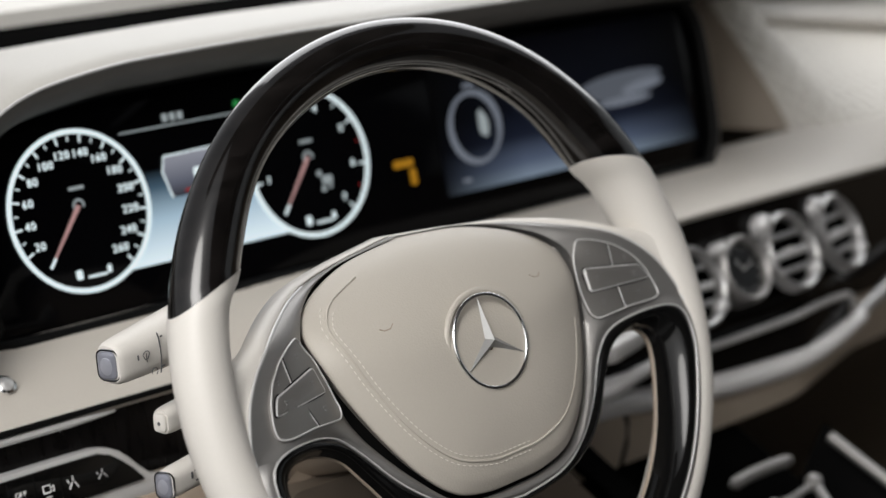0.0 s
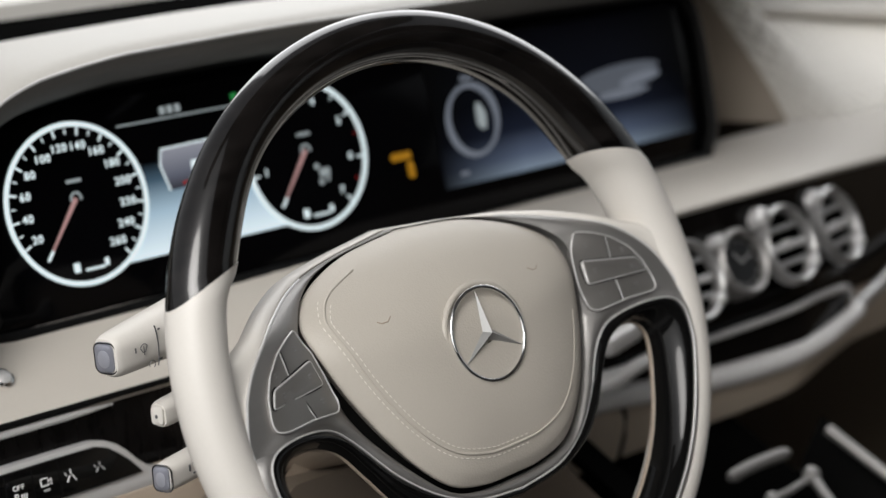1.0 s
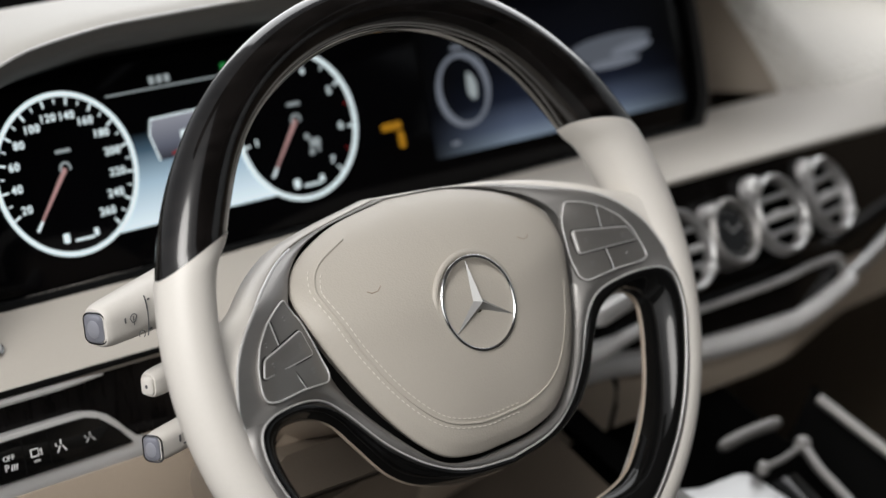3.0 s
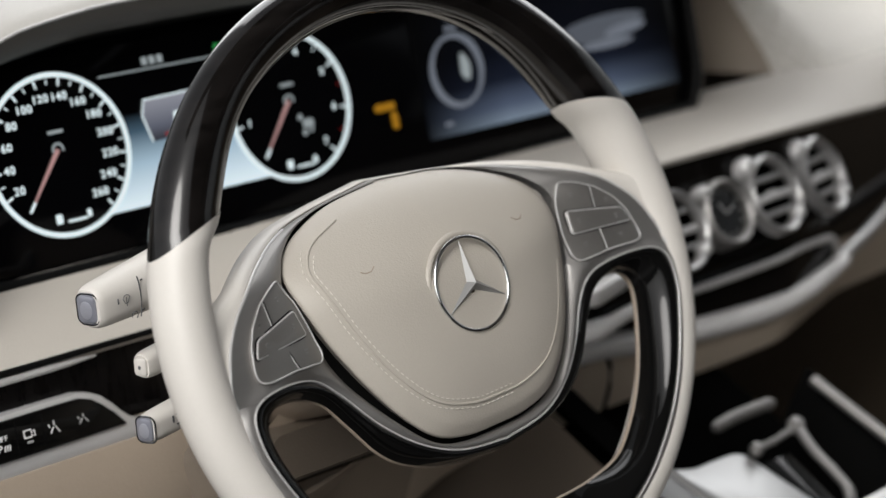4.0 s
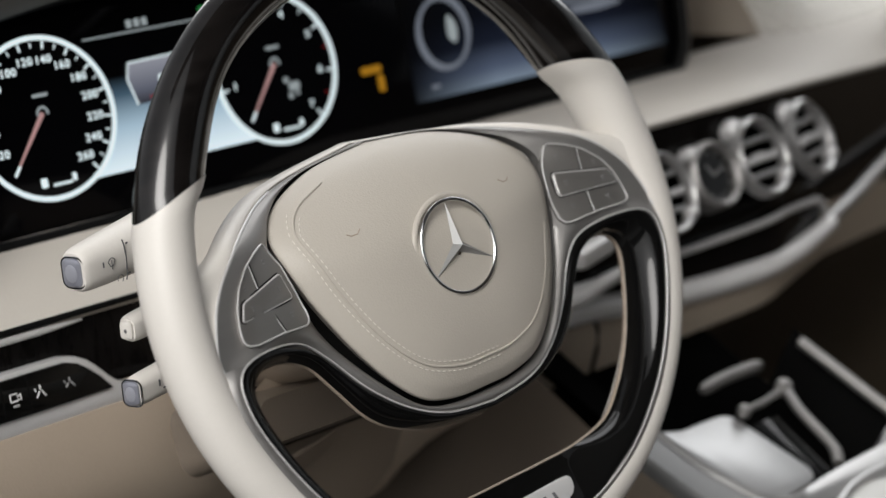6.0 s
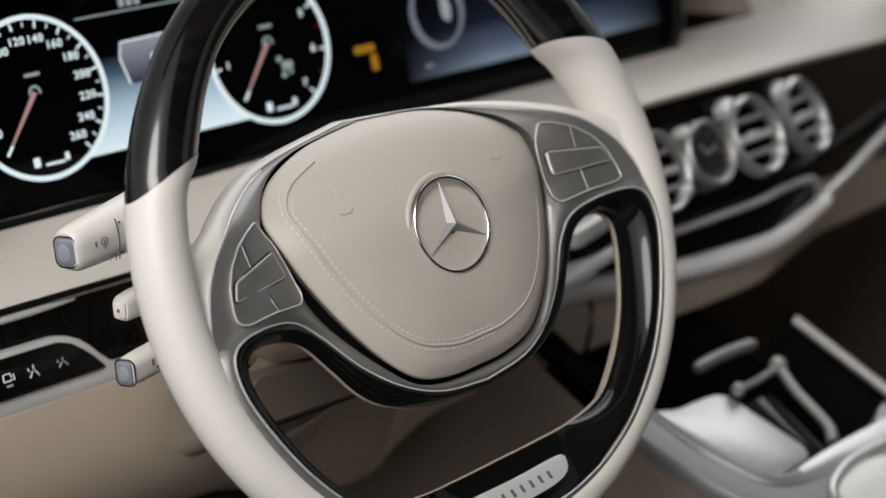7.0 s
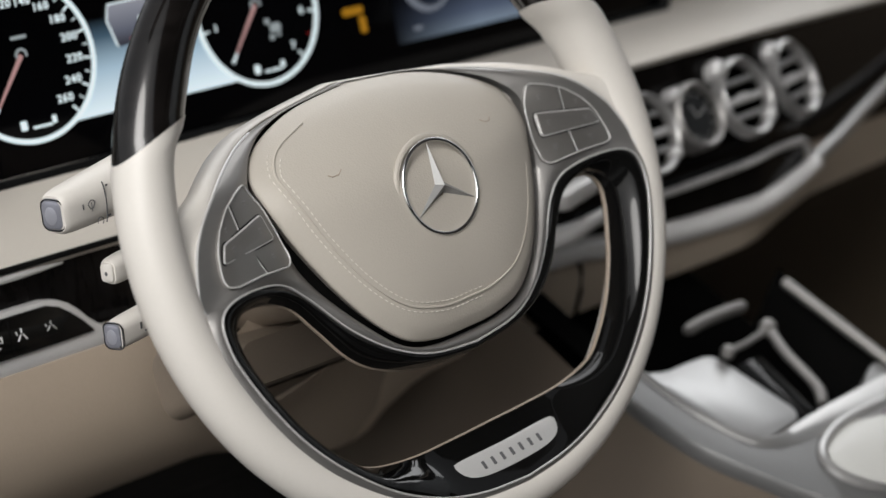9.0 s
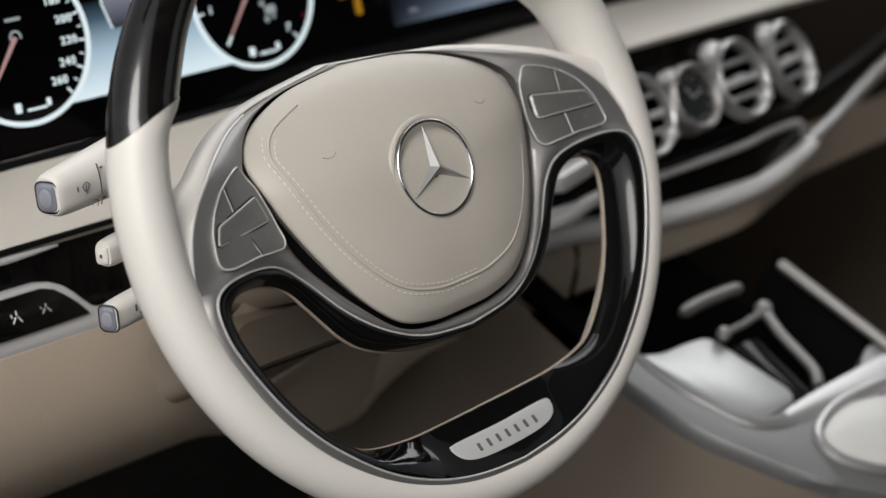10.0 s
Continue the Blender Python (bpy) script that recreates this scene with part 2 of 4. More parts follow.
def words(text, size, m, material, parent, name="numeral", depth=0.0003):
    if len(text) > 1:
        for i, ch in enumerate(text):
            words(ch, size, m @ Matrix.Translation(((i - (len(text) - 1) / 2) * size * 0.58, 0, 0)), material, parent, name, depth)
        return
    cu = bpy.data.curves.new(name, "FONT")
    cu.offset = size * 0.010
    cu.body, cu.size, cu.extrude, cu.align_x, cu.align_y = text, size, depth, "CENTER", "CENTER"
    tmp = bpy.data.objects.new("tmp", cu)
    scene.collection.objects.link(tmp)
    me = bpy.data.meshes.new_from_object(tmp.evaluated_get(bpy.context.evaluated_depsgraph_get()))
    bpy.data.objects.remove(tmp)
    bpy.data.curves.remove(cu)
    me.name = name
    me.materials.clear()
    me.materials.append(material)
    ob = new(name, me)
    ob.parent, ob.matrix_local = parent, m
    return ob


def bar(name, w, h, m, material, parent, thick=0.0004, r=0.0):
    bm = plate(rrect(w, h, max(r, min(w, h) * 0.2), 3), thick, thick * 0.3)
    ob = part(name, bm, material, parent)
    ob.matrix_local = m
    return ob


# ---- steering wheel ----
wheel = thing("steering_wheel", pose(0, 0, 0.65, 68.5) @ pose(0, 0, 0, 0, 0, 2.8), "two-tone steering wheel of cream leather and black lacquered wood", "steering wheel")
RC, TR = 0.1755, 0.0145


def ring_arc(a0, a1, n, rc=RC, w=0.0):
    return [Vector((rc * math.cos(a), rc * math.sin(a), w)) for a in (radians(a0 + (a1 - a0) * i / (n - 1)) for i in range(n))]


def rim_section(a, rad, rc, sides=20, deep=1.05, swell=1.1):
    """One oval section of the rim at the angle a."""
    c = Vector((rc * math.cos(a), rc * math.sin(a), 0))
    e = Vector((math.cos(a), math.sin(a), 0))
    out = []
    for s in (2 * math.pi * j / sides for j in range(sides)):
        grip = swell * max(0, -math.sin(s)) * max(0, -math.cos(s))   # fuller at the back of the inner side
        out.append(c + rad * (1 + 0.15 * grip) * math.cos(s) * e + Vector((0, 0, (deep + grip) * rad * math.sin(s))))
    return out


def ease01(t):
    t = min(max(t, 0), 1)
    return t * t * (3 - 2 * t)


# wood: the upper arc
J0, J1 = 24.5, 155.5
rows = []
for i in range(73):
    row = []
    for j in range(24):
        skew = 5.5 * math.cos(2 * math.pi * j / 24) - 1.0
        lo, hi = J0 - skew, J1 + skew
        off = min(i, 72 - i) / 72 * (hi - lo)
        k = 0.9 * math.exp(-(off / 16) ** 2)
        row.append(rim_section(radians(lo + (hi - lo) * i / 72), TR + 0.0036 * k, RC - 0.0034 * k, 24, 1.05 - 0.10 * k)[j])
    rows.append(row)
part("wood_rim", loft(rows, around=True, caps=True), WOOD, wheel, "black lacquered wood upper rim")
part("rim_groove", tube(ring_arc(J0 + 8, J1 - 8, 73, RC - TR * 0.92, -0.0062), 0.0011, 8), PIANO, wheel)
part("rim_groove", tube(ring_arc(J0 + 7, J1 - 7, 73, RC - TR * 0.99, 0.0015), 0.0007, 8), SATIN, wheel)

# leather: the lower arc, thicker at the thumb rests
rows = []
for i in range(121):
    deg = J1 + (360 - (J1 - J0)) * i / 120
    off = min(abs(deg - J1), abs(deg - (360 + J0)))
    k = 0.80 * math.exp(-(off / 3.6) ** 2) + 0.12 * (1 - ease01((off - 13) / 24))
    rad = TR + 0.0006 + 0.0040 * k - 0.0006 * math.exp(-(off / 0.8) ** 2)
    row = []
    for j in range(24):
        skew = (5.5 * math.cos(2 * math.pi * j / 24) - 1.0) * max(0, 1 - off / 16)
        row.append(rim_section(radians(deg + (skew if deg < 270 else -skew)), rad, RC - 0.0036 * k, 24, 1.05 - 0.12 * k, 1.1 + 0.5 * ease01(off / 8) * (1 - ease01((off - 16) / 20)))[j])
    rows.append(row)
part("leather_rim", loft(rows, around=True, caps=True), RIM, wheel, "cream leather lower rim")

# face: satin plate between the airbag pad and the trim
FACE_IN = [(0, 0.0705, -0.029), (0.042, 0.0665, -0.028), (0.069, 0.0590, -0.024), (0.0885, 0.0490, -0.015), (0.0980, 0.0400, -0.009), (0.1030, 0.032, -0.006),
           (0.1037, 0.026, -0.005), (0.1032, 0.018, -0.004), (0.0998, 0.006, -0.003), (0.0962, -0.006, -0.001), (0.0924, -0.018, -0.001), (0.0840, -0.034, 0.001),
           (0.0675, -0.057, 0.0060), (0.0475, -0.0755, 0.0075), (0.024, -0.0820, 0.0080), (0, -0.0830, 0.0080)]
FACE_OUT = [(0, 0.0715, -0.034), (0.055, 0.0640, -0.032), (0.086, 0.0565, -0.023), (0.112, 0.0455, -0.009), (0.132, 0.0345, 0.003), (0.148, 0.0212, 0.0075),
            (0.1595, 0.005, 0.0105), (0.166, -0.018, 0.0125), (0.150, -0.0185, 0.0140), (0.128, -0.017, 0.009), (0.108, -0.021, 0.003), (0.094, -0.033, 0.0015),
            (0.0765, -0.056, 0.004), (0.056, -0.074, 0.007), (0.032, -0.085, 0.009), (0, -0.089, 0.009)]
HOLE = [(0, -0.095), (0.036, -0.091), (0.062, -0.082), (0.078, -0.070), (0.092, -0.050), (0.104, -0.034), (0.120, -0.0265), (0.136, -0.0275), (0.1435, -0.036),
        (0.143, -0.048), (0.138, -0.064), (0.130, -0.083), (0.119, -0.101), (0.105, -0.117), (0.088, -0.1295), (0.060, -0.135), (0.030, -0.136), (0, -0.136)]
TRIM_OUT = [(0, -0.089, 0.009), (0.032, -0.085, 0.009), (0.056, -0.074, 0.007), (0.0765, -0.056, 0.004), (0.094, -0.033, 0.0015), (0.108, -0.021, 0.003),
            (0.128, -0.017, 0.009), (0.150, -0.0185, 0.0140), (0.160, -0.026, 0.0158), (0.161, -0.042, 0.0165), (0.156, -0.059, 0.0165), (0.146, -0.081, 0.0165),
            (0.134, -0.101, 0.0165), (0.117, -0.121, 0.0165), (0.091, -0.143, 0.0160), (0.062, -0.158, 0.0155), (0.032, -0.166, 0.0155), (0, -0.169, 0.0155)]
STRIP_OUT = [(0.166, -0.018, 0.0125), (0.1680, -0.029, 0.0128), (0.1675, -0.042, 0.0125), (0.163, -0.060, 0.0125), (0.153, -0.085, 0.0125), (0.140, -0.107, 0.0125), (0.122, -0.128, 0.0125),
             (0.095, -0.149, 0.0125), (0.064, -0.1645, 0.0125), (0.033, -0.173, 0.0125), (0, -0.1755, 0.0125)]


def across(a, b, n, bulge=0.0):
    rows = []
    for i in range(n + 1):
        t = i / n
        rows.append([p.lerp(q, t) + Vector((0, 0, bulge * math.sin(math.pi * t))) for p, q in zip(a, b)])
    return rows


fi, fo = mirror(steps(FACE_IN, 5)), mirror(steps(FACE_OUT, 5))
rows = across(fi, fo, 8, 0.0022)
under = [[p + Vector((0, 0, -0.007)) for p in fi]]
back = [[p + Vector((0, 0, -0.0025)) for p in fo]]
plate_bm = loft(under + rows + back, around=True)
# leather of the spokes: a padded skirt behind the plate's upper edge that runs into the rim
n_up = 7 * 5 + 1
edge = steps(FACE_OUT, 5)[:n_up]
WIDE = (0.0010, 0.0018, 0.0035, 0.0052, 0.0058, 0.0040, 0.003, 0.001)
for sg in (1, -1):
    rows = [[] for _ in range(8)]
    for i, p in enumerate(edge):
        a, b = edge[max(i - 1, 0)], edge[min(i + 1, n_up - 1)]
        t = (b - a).to_2d().normalized()
        o = Vector((-t.y, t.x, 0))
        if o.x * p.x + o.y * p.y < 0:
            o = -o
        q0 = min(i // 5, 6)
        g = WIDE[q0] + (WIDE[q0 + 1] - WIDE[q0]) * ease01(i / 5 - q0)
        sink = 0.005 * (1 - min(i / 13, 1))
        # towards the rim the skirt turns into a web that runs over into the rim's leather
        web = ease01((i - 20) / 6)
        e = p.to_2d().to_3d().normalized()
        reach = max(0.1645, p.to_2d().length + 0.0060)
        top, deep = e * reach + Vector((0, 0, 0.0158 * math.sqrt(1 - ((0.1755 - reach) / 0.0151) ** 2) - 0.0005)), e * max(0.168, reach) + Vector((0, 0, -0.010))
        for row, (d, w), (a, t, z) in zip(rows, ((-0.003, -0.0035), (0.0006, -0.0012), (0.30 * g + 0.0006, -0.0014), (0.62 * g + 0.0008, -0.0026), (0.88 * g + 0.001, -0.0058), (g + 0.0012, -0.0110), (0.92 * g, -0.018), (-0.006, -0.030)),
                                          ((p, -0.05, -0.0035), (p, 0.06, -0.0012), (p, 0.25, -0.0016), (p, 0.5, -0.0018), (p, 0.75, -0.0010), (p, 1.0, 0.0), (deep, 0.0, 0.0), (deep, 0.0, -0.006))):
            q = (p + o * d + Vector((0, 0, w - sink))).lerp(a.lerp(top, t) + Vector((0, 0, z)), web)
            row.append(Vector((sg * q.x, q.y, q.z)))
    part("spoke_leather", loft(rows), RIM, wheel, "cream leather spoke")


hole = mirror(steps([(x, y, -0.002) for x, y in HOLE], 5))
outer = mirror(steps(TRIM_OUT, 5))
rows = []
for t, dz in ((0, -0.0015), (0.02, -0.0004), (0.06, 0.0004), (0.15, 0.0014), (0.28, 0.0025), (0.42, 0.0032), (0.56, 0.0034), (0.7, 0.0030), (0.82, 0.0022), (0.93, 0.0008), (1.0, -0.0016)):
    row = []
    for p, q in zip(outer, hole):
        c = p.lerp(q, t)
        low = ease01((-c.y - 0.11) / 0.03) * ease01((0.078 - abs(c.x)) / 0.036)
        row.append(c + Vector((0, 0, dz * (1.75 - 2.0 * low))))
    rows.append(row)
part("lacquer_trim", loft(rows, around=True), PIANO, wheel, "glossy black lacquered inner trim")
lip = [[p + Vector((0, 0, -0.0016)) for p in hole], [p + Vector((0, 0, -0.003)) for p in inset(hole, 0.0008)], [p + Vector((0, 0, -0.005)) for p in inset(hole, 0.0002)], [p + Vector((0, 0, -0.008)) for p in inset(hole, -0.006)], [p + Vector((0, 0, -0.012)) for p in inset(hole, -0.016)]]
part("back_shell", loft(lip, around=True), mat("brown_shell", (0.30, 0.245, 0.195), 0.5, vary=0.05), wheel, "beige back shell")
# the plate runs on as a strip between leather and lacquer
so, si = steps(STRIP_OUT, 8), steps(TRIM_OUT[7:], 8)
so = so + [Vector((-p.x, p.y, p.z)) for p in reversed(so[:-1])]
si = si + [Vector((-p.x, p.y, p.z)) for p in reversed(si[:-1])]
rows = across(so, si, 5, 0.0012)
join = steps(FACE_OUT, 5)[35:41]
for row, p in zip(rows, join):
    row[0], row[-1] = p.copy(), Vector((-p.x, p.y, p.z))
loft([[p + Vector((0, 0, -0.003)) for p in so]] + rows + [[p + Vector((0, 0, -0.003)) for p in si]], bm=plate_bm)
bmesh.ops.remove_doubles(plate_bm, verts=plate_bm.verts, dist=2e-5)
part("face_plate", plate_bm, SATIN, wheel, "brushed satin silver face plate with a strip round the trim").data.set_sharp_from_angle(angle=radians(60))
# lighter tube along the plate's edge, drawn for the highlight on its rounding
trail = [p + Vector((0, 0, -0.0004)) for p in steps(FACE_OUT, 5)[8:35]] + [p + Vector((0, 0, 0.0001)) for p in so[:len(so) // 2 + 1]]
trail = trail + [Vector((-p.x, p.y, p.z)) for p in reversed(trail[:-1])]
part("edge_highlight", tube(trail, 0.0009, 8), SATIN_L, wheel, "lighter tube as highlight on the face plate's edge")
part("strip_gap", tube([p * 1.007 + Vector((0, 0, 0.0004)) for p in so], [0.0007 * ease01(min(i, len(so) - 1 - i) / 14) + 0.0001 for i in range(len(so))], 6), GAP, wheel)
bead = [p + Vector((0, 0, 0.0006)) for p in outer]
part("bright_edge", tube(bead, 0.0006, 6, closed=True), SATIN_L, wheel)

# airbag pad
PAD_EDGE = [(0, -0.0802), (0.022, -0.0795), (0.044, -0.0735), (0.0615, -0.0580), (0.0770, -0.035), (0.0905, -0.006), (0.0980, 0.020), (0.0970, 0.036), (0.0870, 0.0475),
            (0.068, 0.0575), (0.040, 0.0655), (0, 0.0695)]


def edge_w(y):
    return 0.0098 * ease01((0.045 - y) / 0.110) - 0.026 * ease01((y - 0.010) / 0.072)


rim_line = mirror(steps([(x, y, 0) for x, y in PAD_EDGE], 6))
c0 = Vector((0, -0.004, 0))
REACH = sorted((math.atan2(p.y - c0.y, p.x), (p - c0).length) for p in rim_line)


def pad_w(x, y):
    """Height of the domed pad over the wheel's plane."""
    a, far = math.atan2(y - c0.y, x), math.hypot(x, y - c0.y)
    reach = float(np.interp(a, [q[0] for q in REACH], [q[1] for q in REACH], period=2 * math.pi))
    r = min(1.0, far / reach)
    e = edge_w(c0.y + (y - c0.y) * min(reach / max(far, 1e-6), 4.0))
    return e * r * r + 0.0205 * (1 - r * r) + 0.0045 * r * (1 - r ** 3) - 0.0022 * ease01((r - 0.90) / 0.10)


rows = []
for t in (0.02, 0.12, 0.24, 0.36, 0.48, 0.6, 0.7, 0.8, 0.86, 0.90, 0.93, 0.96, 0.98):
    rows.append([Vector((*(c0 + (p - c0) * t).to_2d(), pad_w(*(c0 + (p - c0) * t).to_2d()))) for p in rim_line])
rows.append([Vector((p.x * 0.993, p.y * 0.993, edge_w(p.y) - 0.0022)) for p in rim_line])
rows.append([Vector((p.x, p.y, edge_w(p.y) - 0.0040)) for p in rim_line])
rows.append([Vector((p.x * 0.985, p.y * 0.985, edge_w(p.y) - 0.0055)) for p in rim_line])
rows.append([Vector((p.x * 0.95, p.y * 0.95, edge_w(p.y) - 0.014)) for p in rim_line])
bm = loft(rows, around=True)
part("airbag_pad", bm, PAD, wheel, "smooth cream leather airbag cover").data.set_sharp_from_angle(angle=radians(75))
wide = [a.lerp(b, min(max((0.045 - a.y) / 0.02, 0), 1)) for a, b in zip(rim_line, inset(rim_line, -0.0045))]
part("pad_gap", loft([[Vector((p.x * 0.94, p.y * 0.94, edge_w(p.y) - 0.013)) for p in rim_line], [Vector((p.x, p.y, edge_w(p.y) - 0.013)) for p in rim_line], [Vector((p.x, p.y, edge_w(p.y) - 0.011)) for p in wide]], around=True), GAP, wheel)

SEAM = [(0, -0.0635), (0.020, -0.0625), (0.044, -0.0540), (0.0635, -0.033), (0.079, -0.002), (0.0865, 0.027), (0.0835, 0.0385), (0.0720, 0.0480), (0.050, 0.0560)]
sh = curve([(x, y, 0) for x, y in SEAM], 70)
seam = [Vector((-p.x, p.y, 0)) for p in reversed(sh[1:])] + [p for p in sh if p.y < -0.005]
part("seam", tube([Vector((p.x, p.y, pad_w(p.x, p.y) + 0.0002)) for p in seam], [0.00075 if p.x < 0.01 else 0.00075 - 0.00055 * min((p.x - 0.01) / 0.05, 1) for p in seam], 6), PAD, wheel)


def stitches(line, off, pitch=0.0034):
    bm = bmesh.new()
    n = len(line)
    acc = 0.0
    for i in range(1, n - 1):
        if line[i].x > 0.012 or line[i].y > 0.045:
            continue
        acc += (line[i] - line[i - 1]).length
        if acc < pitch:
            continue
        acc = 0.0
        t = (line[i + 1] - line[i - 1]).normalized()
        c = line[i] + Vector((t.y, -t.x, 0)) * off
        a, b = c - t * 0.0012, c + t * 0.0012
        tube([Vector((p.x, p.y, pad_w(p.x, p.y) + 0.0003)) for p in (a, (a + b) / 2, b)], [0.0002, 0.0004, 0.0002], 5, bm=bm)
    return bm


fine_line = curve(seam, 400)
for off in (0.0026, -0.0026):
    tagged(part("stitching", stitches(fine_line, off), THREAD, wheel, "cream thread stitching"), kind="stuff")

# emblem: ring and three tapered arms
emblem = part("emblem_ring", tube([Vector((0.0008 + 0.0262 * math.cos(a), 0.0262 * math.sin(a) - 0.0004, 0.0212)) for a in (2 * math.pi * i / 72 for i in range(72))], 0.00115, 10, closed=True), CHROME, wheel, "polished chrome emblem ring with three arms")
bm = bmesh.new()
for k in range(3):
    a = radians(90 + 120 * k)
    e, s = Vector((math.cos(a), math.sin(a), 0)), Vector((-math.sin(a), math.cos(a), 0))
    c = Vector((0.0008, -0.0004, 0.0206))
    tip = c + e * 0.0258 + Vector((0, 0, 0.0005))
    top = c + Vector((0, 0, 0.0042))
    e2, e3 = (Vector((math.cos(a + w), math.sin(a + w), 0)) for w in (radians(60), radians(-60)))
    l, r = c + e2 * 0.0036, c + e3 * 0.0036
    va = [bm.verts.new(p) for p in (tip, top, l, r)]
    bm.faces.new((va[0], va[1], va[2]))
    bm.faces.new((va[0], va[3], va[1]))
bmesh.ops.remove_doubles(bm, verts=bm.verts, dist=1e-6)
part("emblem_star", bm, STAR, wheel, smooth=False)
part("emblem_dish", tube([Vector((0.0008 + 0.0287 * math.cos(a), 0.0287 * math.sin(a) - 0.0004, 0.0186)) for a in (2 * math.pi * i / 72 for i in range(72))], 0.0019, 10, closed=True, flat=0.8), PAD, wheel)


# switch pads on both spokes
SURF = [p for r in across(steps(FACE_IN, 5), steps(FACE_OUT, 5), 16, 0.0022) for p in r]


def face_w(x, y):
    """Height of the face plate at a point of the right spoke, or of its mirror image."""
    near = sorted((math.hypot(p.x - abs(x), p.y - y), p.z) for p in SURF)[:5]
    ws = [1 / (d * d + 1e-7) for d, _ in near]
    return sum(w * z for w, (_, z) in zip(ws, near)) / sum(ws) + 0.0022


KEYMETAL = mat("grey_metal_key", (0.25, 0.24, 0.23), 0.34, metal=0.65, grain=0.04, size=900, vary=0.06)


def rounded(pts, r, k=4):
    """A closed outline with straight sides and corners rounded by about r."""
    P, out = [Vector((*p, 0)) for p in pts], []
    for i, p in enumerate(P):
        a, b = P[i - 1] - p, P[(i + 1) % len(P)] - p
        q0, q1 = p + a.normalized() * min(r, a.length * 0.45), p + b.normalized() * min(r, b.length * 0.45)
        out += [(q0 * (1 - t) ** 2 + p * 2 * t * (1 - t) + q1 * t * t) for t in (j / k for j in range(k + 1))]
    n, fine = len(out), []
    for i in range(n):
        m_ = max(1, int((out[(i + 1) % n] - out[i]).length / 0.002))
        fine += [out[i].lerp(out[(i + 1) % n], j / m_) for j in range(m_)]
    return fine


KEYPAD = [(0.1085, 0.0362), (0.1180, 0.0328), (0.1290, 0.0268), (0.1390, 0.0175), (0.1450, 0.0075), (0.1480, -0.0045), (0.1478, -0.0105), (0.1420, -0.0122), (0.1230, -0.0112), (0.1010, -0.0125), (0.0975, -0.0085), (0.0985, 0.0060), (0.1015, 0.0220)]
ROCKER = [(0.1055, 0.0180), (0.1400, 0.0102), (0.1445, 0.0010), (0.1035, 0.0040)]
for sg in (1, -1):
    o = rounded([(sg * x, y) for x, y in KEYPAD], 0.0030)
    pad_ob = part("switch_pad", plate(o, 0.004, 0.0009, lift=face_w), KEYMETAL, wheel, "grey metallic switch pad")
    part("chrome_edge", tube([Vector((p.x, p.y, face_w(p.x, p.y) + 0.0002)) for p in o], 0.00050, 6, closed=True), SATIN_L, pad_ob)
    rocker = rounded([(sg * x, y) for x, y in ROCKER], 0.0022)
    part("rocker", plate(rocker, 0.003, 0.0009, lift=lambda x, y: face_w(x, y) + 0.0022), KEYMETAL, pad_ob)
    part("chrome_edge", tube([Vector((p.x, p.y, face_w(p.x, p.y) + 0.0014)) for p in rocker], 0.00048, 6, closed=True), SATIN_L, pad_ob)
    part("rocker_gap", tube([Vector((p.x, p.y, face_w(p.x, p.y) + 0.0002)) for p in inset(rocker, -0.0007)], 0.00045, 6, closed=True), GAP, pad_ob)
    for a, b in (((0.1262, 0.0285), (0.1250, 0.0140)), ((0.1225, 0.0022), (0.1200, -0.0115))):
        part("key_gap", tube([Vector((sg * x, y, face_w(x, y) + 0.0001)) for x, y in (a, b)], 0.00032, 6), SATIN_L, pad_ob)
        part("key_shadow", tube([Vector((sg * (x - 0.0008), y, face_w(x, y) + 0.0001)) for x, y in (a, b)], 0.0003, 6), GAP, pad_ob)
    for x, y, w in ((0.1130, 0.0265, 0.005), (0.134, 0.0170, 0.004), (0.109, -0.004, 0.005), (0.134, -0.0055, 0.005), (0.111, 0.0105, 0.004), (0.135, 0.0062, 0.004)):
        raise_ = 0.0026 if 0.003 < y < 0.015 else 0.0004
        for dy in (0.0009, -0.0009):
            o2 = part("symbol", plate(rrect(w * (0.62 if dy > 0 else 0.4), 0.0007, 0.0003, 2), 0.0004, 0.0001), KEYPRINT, pad_ob)
            o2.matrix_local = pose(sg * x, y + dy, face_w(x, y) + raise_, 0, -sg * 19, 0)

# badge on the bottom trim: a silver plate with a row of plain bars
badge = part("badge_plate", plate(curve([(-0.040, -0.1495, 0), (-0.036, -0.1560, 0), (-0.024, -0.1595, 0), (0, -0.1605, 0), (0.024, -0.1595, 0), (0.036, -0.1560, 0), (0.040, -0.1495, 0), (0.036, -0.1470, 0), (0, -0.1475, 0), (-0.036, -0.1470, 0)], 60, closed=True), 0.003, 0.0006, lift=lambda x, y: 0.0050 + (-0.147 - y) * 0.5), SATIN_L, wheel, "silver badge plate with dark bars")
for i in range(7):
    bar("bar", 0.0022, 0.0050, pose(-0.0222 + 0.0074 * i, -0.1538, 0.0087, -26.5), INK, badge, r=0.0004)
for sg in (1, -1):
    part("airbag_mark", tube([Vector((sg * x, y, pad_w(x, y) + 0.0001)) for x, y in ((0.062, 0.0255), (0.060, 0.0240), (0.056, 0.0240), (0.053, 0.0262))], 0.00034, 6), KNEE, wheel)


# ---- dashboard ----
PANEL = pose(-0.0778, 0.2652, 0.6983, 75.44)


def across_x(xs, section, bm=None):
    """A surface whose section (y, z) at each x is given by section(x)."""
    return loft([[Vector((x, y, z)) for y, z in section(x)] for x in xs], bm=bm)


